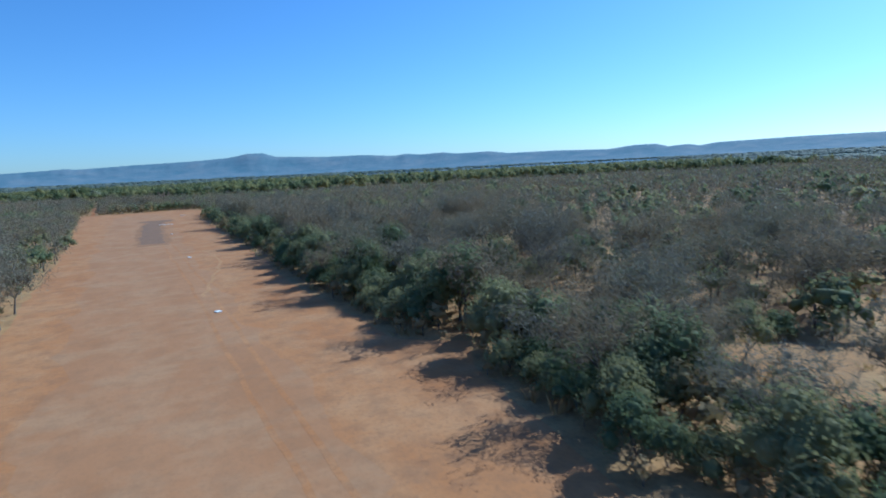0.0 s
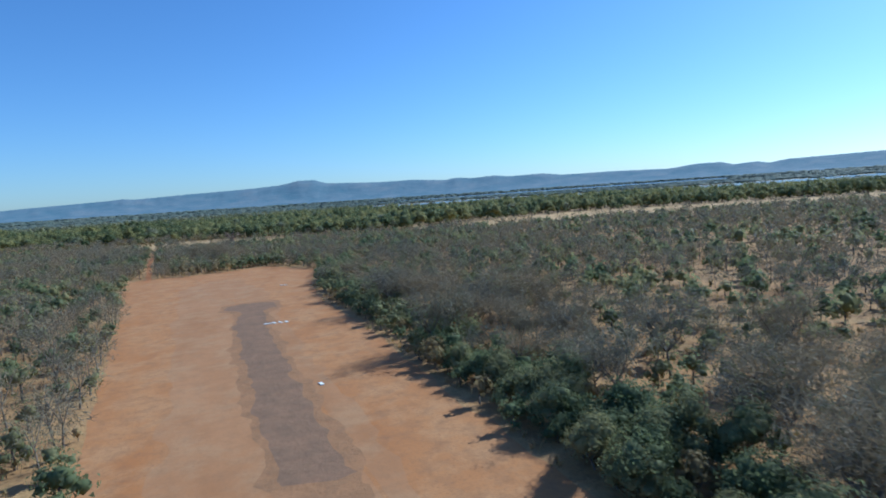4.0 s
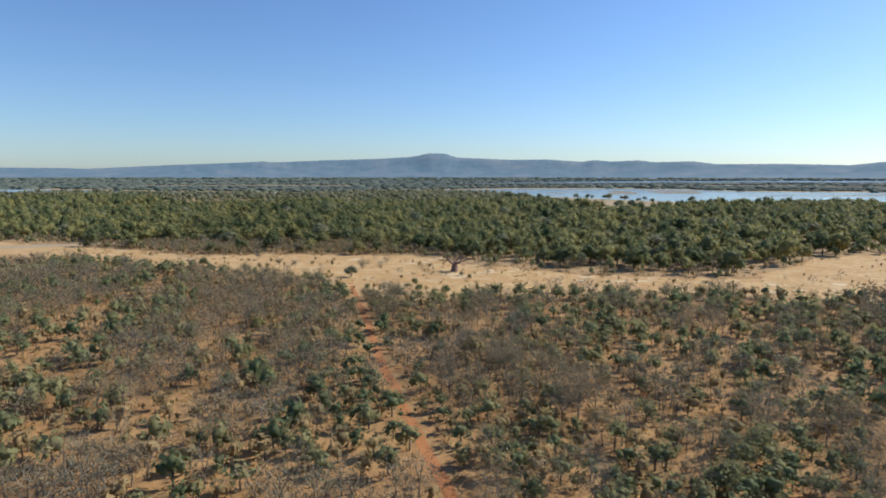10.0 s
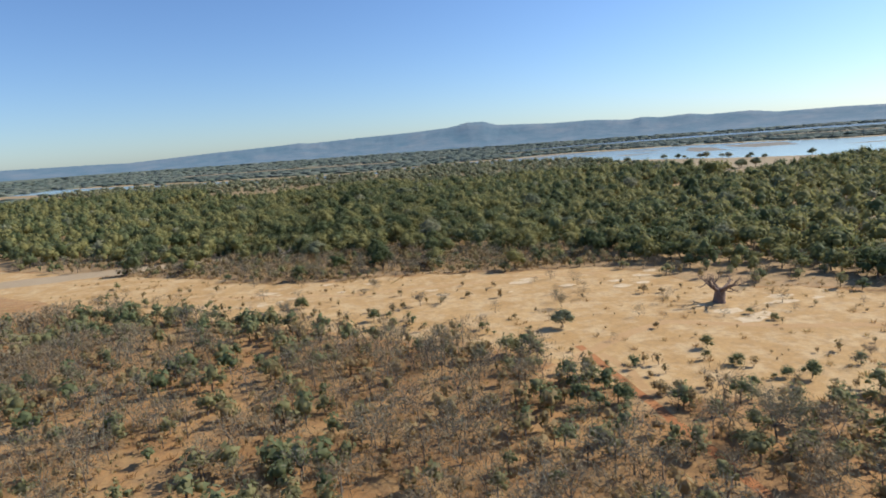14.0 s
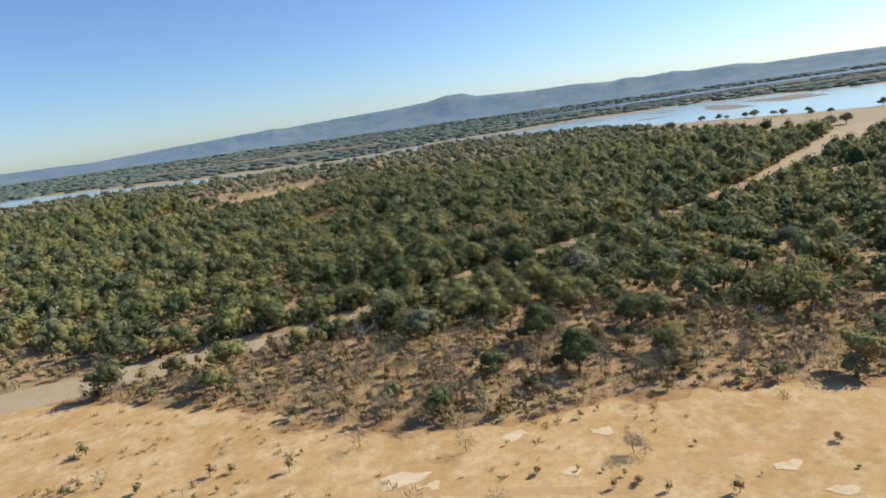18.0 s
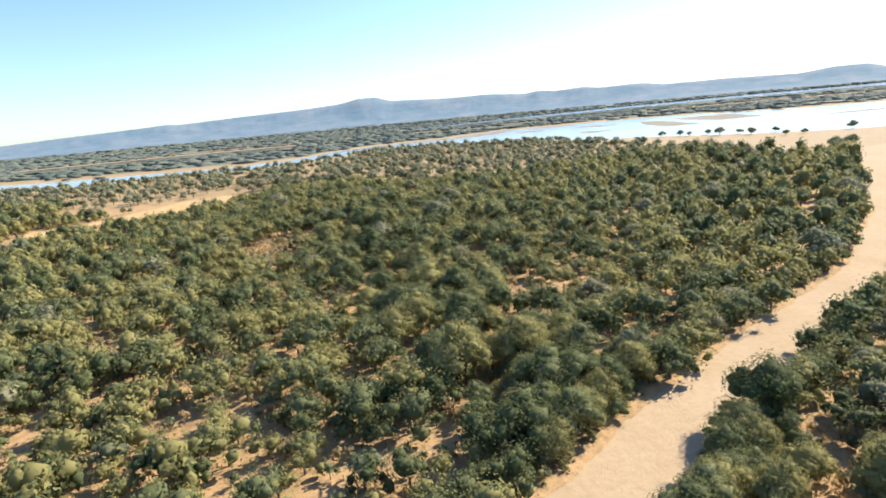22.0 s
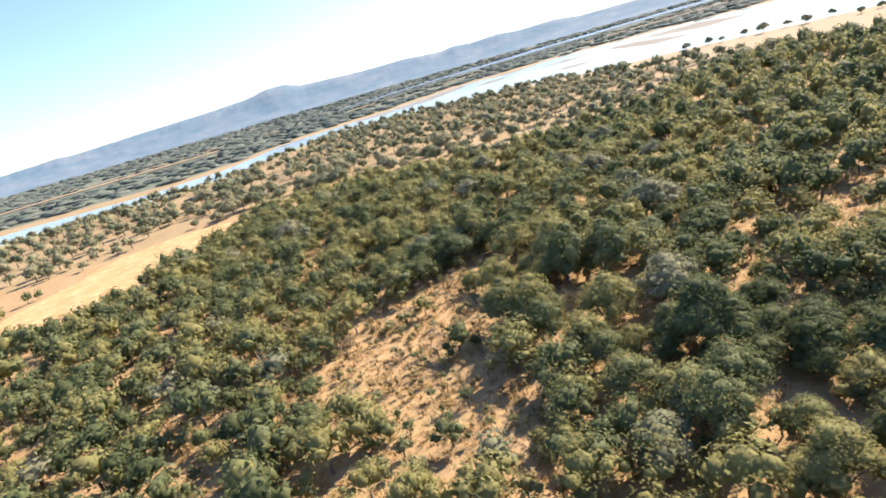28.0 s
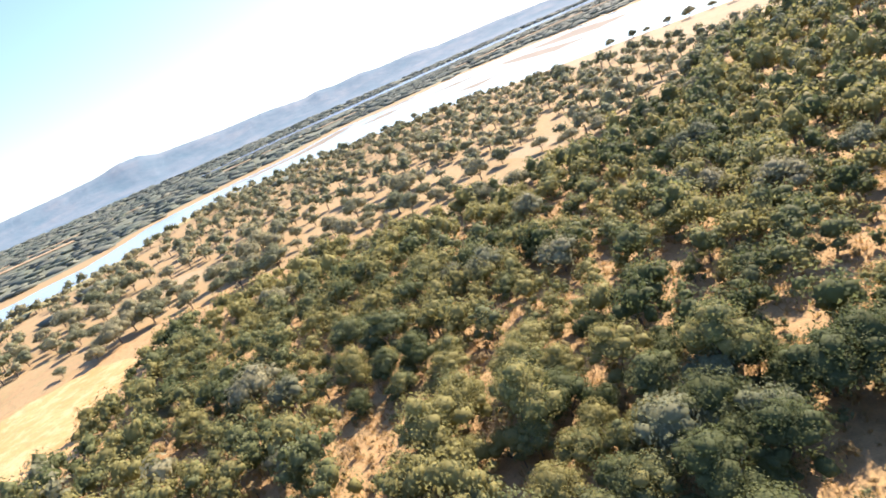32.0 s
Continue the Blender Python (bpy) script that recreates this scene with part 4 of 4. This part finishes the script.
# the row of trees standing out on the sand by the water
SHORE_TREES = [(500, 1428, 0.8), (515, 1408, 0.7), (516, 1392, 0.75), (534, 1376, 0.75), (528, 1350, 0.9), (545, 1332, 0.85), (540, 1310, 0.9), (572, 1300, 0.6), (530, 1252, 0.8), (552, 1244, 0.6), (620, 1232, 0.8),
               (402, 1098, 1.1), (412, 1108, 1.0), (428, 1104, 0.9), (420, 1594, 0.7), (414, 1680, 0.8), (374, 1668, 0.8), (323, 1705, 0.7), (298, 1712, 0.7), (346, 1392, 1.2), (352, 1398, 1.0), (377, 1384, 0.7)]


def way_x(y):
    """The line, a little to the right of the flight, along which things are seen closest."""
    return np.interp(y, [0, 120, 400, 880, 1070], [36, 42, 26, -68, -54])


# ---- trees: the nearest ones as things, the rest as woods ----
LIMIT = {"bare": 280, "bush": 280, "river": 290, "thorn": 200, "dry": 280}
for key, (name, label, category, group, makers, wood, leaf) in KINDS.items():
    P = np.concatenate(PLACES[key])
    off = np.abs(P[:, 0] - way_x(P[:, 1])) + np.clip(P[:, 1] - 1150, 0, None) * (0.25 if key != "thorn" else 0.6)
    off = off + np.where((P[:, 0] < -105) | (P[:, 1] < -58), 400, 0)
    if key in ("bare", "bush"):
        off = np.where(P[:, 1] < 430, 0.45 * off + 0.1 * np.clip(P[:, 1] - 120, 0, None), off + 25)
    order = np.argsort(off)
    nearest, rest = P[order[:LIMIT[key]]], P[order[LIMIT[key]:]]
    roots = []
    for (wv, wf), (lv, lf) in makers:
        root = tagged(new(name), label, category, group)
        for part, V, F, m in (("trunk", wv, wf, wood), ("crown", lv, lf, leaf)):
            o = new(part, mesh_np(part, V, F, [m], None, True))
            o.parent = root
        roots.append(root)
    for i, (px, py, s) in enumerate(nearest):
        m = pose(px, py, 0.05, 0, 0, rng.random() * 360) @ Matrix.Diagonal((s, s, s * (0.88 + 0.24 * rng.random()), 1))
        if i < len(roots):
            roots[i].matrix_basis = m
        else:
            c = copy_thing(roots[i % len(roots)], Matrix())
            c.matrix_basis = m
    parts = []
    gone = np.abs(rest[:, 0] - way_x(rest[:, 1])) + 0.6 * np.clip(rest[:, 1] - 1200, 0, None)
    low = (rest[:, 1] < 430) & (rest[:, 0] > -30) & (rest[:, 0] < 95)
    level = np.where(low | ((gone < (72 if key == "river" else 50)) & (key in ("river", "bush"))), 0, np.where(gone > 135, 2, 1))
    if key == "dry":
        level = np.maximum(level, 1)
    for lv in (0, 1, 2):
        some = rest[level == lv]
        for j in range(4):
            V, F, I = far_form(100 + j, key, lv)
            q = some[j::4]
            if len(q):
                parts.append(scatter_mesh(name, V, F, I, None, q[:, 0], q[:, 1], q[:, 2], 0.05))
    stuff_of({"bare": "bare_woodland", "bush": "bush_woodland", "river": "riverine_forest", "thorn": "winterthorn_grove", "dry": "dry_scrub"}[key], parts, [wood, leaf],
             {"bare": "dry leafless grey-brown mopane woodland", "bush": "olive-green bushes in dry woodland", "river": "dense dark green riverine forest canopy",
              "thorn": "scattered olive trees on the floodplain", "dry": "low brown dry scrub on sandy earth"}[key], "woods")

# ---- tufts of dry grass on the open ground ----
x, y = (np.concatenate(v) for v in zip(spread(-150, 45, 985, 1235, 2.0, 0.9), spread(-190, 100, 690, 800, 2.6, 0.7), spread(-120, 150, 400, 640, 3.2, 0.6), spread(26, 110, 20, 400, 3.0, 0.5)))
lush = inside(BELT, x, y)
keep = ~inside(RUNWAY, x, y) & ~inside(CHANNEL, x, y) & ~inside(ROADSIDE, x, y) & (rng.random(len(x)) < np.where(lush, 0.12, 0.75) + 0.9 * patchy(x, y, 9.0, 60.0))
x, y = x[keep], y[keep]
parts = []
for j in range(4):
    r = np.random.default_rng(500 + j)
    blades = 13
    foot = r.normal(size=(blades, 3)) * (0.28, 0.28, 0)
    tip = foot * 1.9 + np.stack([0.1 * r.normal(size=blades), 0.1 * r.normal(size=blades), 0.45 + 0.4 * r.random(blades)], 1)
    side = np.cross(tip - foot, r.normal(size=(blades, 3)))
    side *= 0.09 / np.linalg.norm(side, axis=1)[:, None]
    V = np.stack([foot - side, foot + side, tip], 1).reshape(-1, 3)
    parts.append(scatter_mesh("dry_grass", V, np.arange(blades)[:, None] * 3 + [0, 1, 2], np.zeros(blades, int), None, x[j::4], y[j::4], 0.7 + 0.8 * rng.random(len(x[j::4])), 0.03))
stuff_of("dry_grass", parts, [STRAW], "straw-coloured tufts of dry grass on sandy earth", "grass")

# ---- far woods over the plain ----
n = 27000
a, d = np.radians(rng.uniform(-42, 100, n)), 3900 * np.sqrt(rng.random(n))
x, y = np.sin(a) * d, 300 + np.cos(a) * d
keep = ~inside(WATER_EDGE, x, y) & ~inside(BELT, x, y) & ~inside(CHANNEL, x, y) & ~((x > -620) & (x < 760) & (y > 400) & (y < 1560)) & ~((x > -260) & (x < 900) & (y < 640))
keep &= ~(inside(FLOOD, x, y) & (rng.random(n) < 0.93))
for k in (-20, 40, 110, 180):
    reach = 1 + k / np.hypot(x + 50, y - 800)
    for strip in FAR_STRIPS + [FAR_CHANNEL]:
        keep &= ~inside(strip, (x + 50) * reach - 50, (y - 800) * reach + 800)
keep &= (patchy(x, y, 260, 4.0) + rng.random(n) * 0.6) > 0.02
x, y = x[keep], y[keep]
d = np.hypot(x, y - 500)
parts = []
for j in range(4):
    r = np.random.default_rng(300 + j)
    lo = [((0, 0, 1.2 + r.random()), (14.5 + 3 * r.random(), 12.5 + 2 * r.random(), 2.4 + r.random()))]
    V, F = joined([lump(c, q, r, 0.22) for c, q in lo] + [leaves(r, lo, 5, 1.6, quads=False)])
    parts.append(scatter_mesh("far_woods", V, F, np.zeros(len(F), int), None, x[j::4], y[j::4], 0.75 + 0.5 * rng.random(len(x[j::4])) + np.clip(d[j::4] - 1500, 0, 2500) / 4000, lie(x[j::4], y[j::4])))
stuff_of("far_woods", parts, [HAZED_LEAF], "far green woodland across the river plain, haze in leaf colour", "woods")


# ---- single trees that stand apart ----


def part(name, V, F, m, parent, label=""):
    o = new(name, mesh_np(name, V, F, [m]))
    o.parent = parent
    return tagged(o, label)


def branching(r, a, way, length, thick, depth, out):
    """A limb that bends once and forks again."""
    way = way / np.linalg.norm(way)
    mid = a + way * length * 0.55
    way2 = way + r.normal(size=3) * 0.28
    end = mid + way2 / np.linalg.norm(way2) * length * 0.5
    out += [tube(a, mid, thick, thick * 0.75, 6 if depth > 2 else 4), tube(mid, end, thick * 0.75, thick * 0.45, 6 if depth > 2 else 4)]
    if depth:
        for _ in range(3):
            w = way2 / np.linalg.norm(way2) + r.normal(size=3) * 0.55 + np.array([0, 0, 0.12])
            branching(r, end if _ else mid, w, length * 0.62, thick * 0.45, depth - 1, out)


def great_tree(name, x, y, seed, girth, height, forks, wood, label, lie_z=0.08):
    r = np.random.default_rng(seed)
    root = tagged(new(name), label, "tree")
    root.matrix_basis = pose(x, y, lie_z, 0, 0, 0)
    ring, V, F = 12, [], []
    prof = [(-0.3, 1.35), (0.4, 1.12), (1.4, 1.0), (2.8, 0.96), (3.8, 0.86), (4.4, 0.6)]
    for z, w in prof:
        for i in range(ring):
            a = i * 6.283 / ring
            q = girth * w * (1 + 0.10 * math.sin(3 * a + z) + 0.06 * r.normal())
            V.append((math.cos(a) * q, math.sin(a) * q, z * height / 10))
    for k in range(len(prof) - 1):
        for i in range(ring):
            p, q = k * ring + i, k * ring + (i + 1) % ring
            F += [(p, q, q + ring), (p, q + ring, p + ring)]
    V.append((0, 0, 4.7 * height / 10))
    F += [((len(prof) - 1) * ring + i, (len(prof) - 1) * ring + (i + 1) % ring, len(V) - 1) for i in range(ring)]
    part("trunk", V, F, wood, root)
    for i in range(forks):
        a = i * 6.283 / forks + r.random() * 0.5
        out = []
        branching(r, np.array([math.cos(a) * girth * 0.5, math.sin(a) * girth * 0.5, 3.7 * height / 10]), np.array([math.cos(a), math.sin(a), 0.62]), height * 0.34, girth * 0.36, 3 if girth > 1 else 4, out)
        part("limb", *joined(out), wood, root)
    return root


great_tree("baobab_tree", 41, 620, 3, 1.55, 9.5, 6, BARK_BAOBAB, "thick-trunked leafless baobab on pale sand")
great_tree("dead_tree", -97, 771, 8, 0.42, 8.0, 5, BARK_PALE, "bleached dead tree at the forest edge", 0.05)
great_tree("dead_tree", 6, 846, 9, 0.3, 6.0, 4, BARK_PALE, "bleached dead tree by the dry riverbed", 0.4)


def lone(key, i, x, y, s):
    """One more tree of a known kind, at a known place."""
    name, label, category, group, makers, wood, leaf = KINDS[key]
    root = tagged(new(name), label, category, group)
    root.matrix_basis = pose(x, y, 0.06, 0, 0, i * 77.0) @ Matrix.Diagonal((s, s, s, 1))
    for piece, (V, F), m in (("trunk", makers[i % len(makers)][0], wood), ("crown", makers[i % len(makers)][1], leaf)):
        part(piece, V, F, m, root)


STANDING = [("thorn", -10, 615.1, 0.55), ("river", 40.96, 556.8, 0.5), ("bush", 43, 599.8, 0.6), ("bush", 41, 606.9, 0.45), ("bush", 14.79, 587.5, 0.6), ("bush", 14.49, 576.3, 0.85), ("bush", 63.09, 561.4, 0.8), ("bush", 68.01, 558.6, 0.6), ("bush", 85.72, 548.6, 0.65),
            ("bare", 95.8, 551.3, 0.7), ("dry", 96, 609, 1.1), ("bare", 43.36, 571.1, 0.5), ("dry", 12, 604.9, 0.8), ("dry", 27, 638.7, 0.9), ("dry", 32, 636.6, 1.2), ("bush", 19.25, 567, 0.6), ("bush", 23.2, 565, 0.7), ("bush", -41.59, 573.2, 0.9), ("bush", -16.77, 566, 1.0),
            ("bush", -60, 642.8, 0.7), ("bush", -55, 635.6, 0.8), ("river", -83, 668.3, 0.52), ("bare", -57, 686.7, 0.5), ("dry", -61, 653, 1.1), ("bare", -44, 654, 0.6), ("bare", -36, 655, 0.6), ("bare", -3, 633.5, 0.6), ("dry", -27, 658.1, 0.9), ("dry", -50, 652, 0.8),
            ("dry", -61, 678.6, 1.0), ("dry", -75, 687.8, 0.7), ("bare", -88, 664.2, 0.8), ("dry", -79, 656.1, 1.1), ("river", -45.97, 524.9, 0.6), ("bush", 29, 410, 1.0), ("bush", 25, 410.9, 0.9), ("bush", 37, 416.7, 1.2), ("bush", 42, 418.7, 1.0), ("bush", 22, 407, 0.6),
            ("bush", 12, 405, 0.5), ("bush", 0, 414.8, 0.7)]
for i, (key, x, y, s) in enumerate(STANDING):
    lone(key, i, x, y, s)
for i, (x, y, s) in enumerate(SHORE_TREES):
    lone("thorn", i, x, y, s * 1.2)

# ---- white markers beside the strip ----


def slab(x, y, turn, w, l):
    bm = bmesh.new()
    bmesh.ops.create_cube(bm, size=1)
    bmesh.ops.scale(bm, vec=(w, l, 0.12), verts=bm.verts)
    bmesh.ops.bevel(bm, geom=bm.edges[:], offset=0.03, segments=1, affect="EDGES")
    for v in bm.verts:
        v.co += noise.noise_vector(v.co * 3 + Vector((x, y, 0))) * 0.02
    me = bpy.data.meshes.new("marker_slab")
    bm.to_mesh(me)
    bm.free()
    me.materials.append(WHITE)
    ob = tagged(new("marker_slab", me), "flat white lime-washed marker slab on orange earth", "marker", "white airstrip markers")
    ob.matrix_basis = pose(x, y, 0.08, 0, 0, turn)


for x, y, turn, w, l in [(17.0, 271.4, 70, 0.55, 1.9), (18.3, 271.4, 12, 0.5, 1.7), (19.6, 271.2, 12, 0.5, 1.7), (20.9, 270.8, 12, 0.5, 1.7), (12.2, 83, 15, 0.8, 1.0), (15.2, 148, 5, 0.55, 1.8),
                         (17, 220, 8, 0.6, 1.3), (31, 334, 60, 0.5, 2.4)]:
    slab(x, y, turn, w, l)
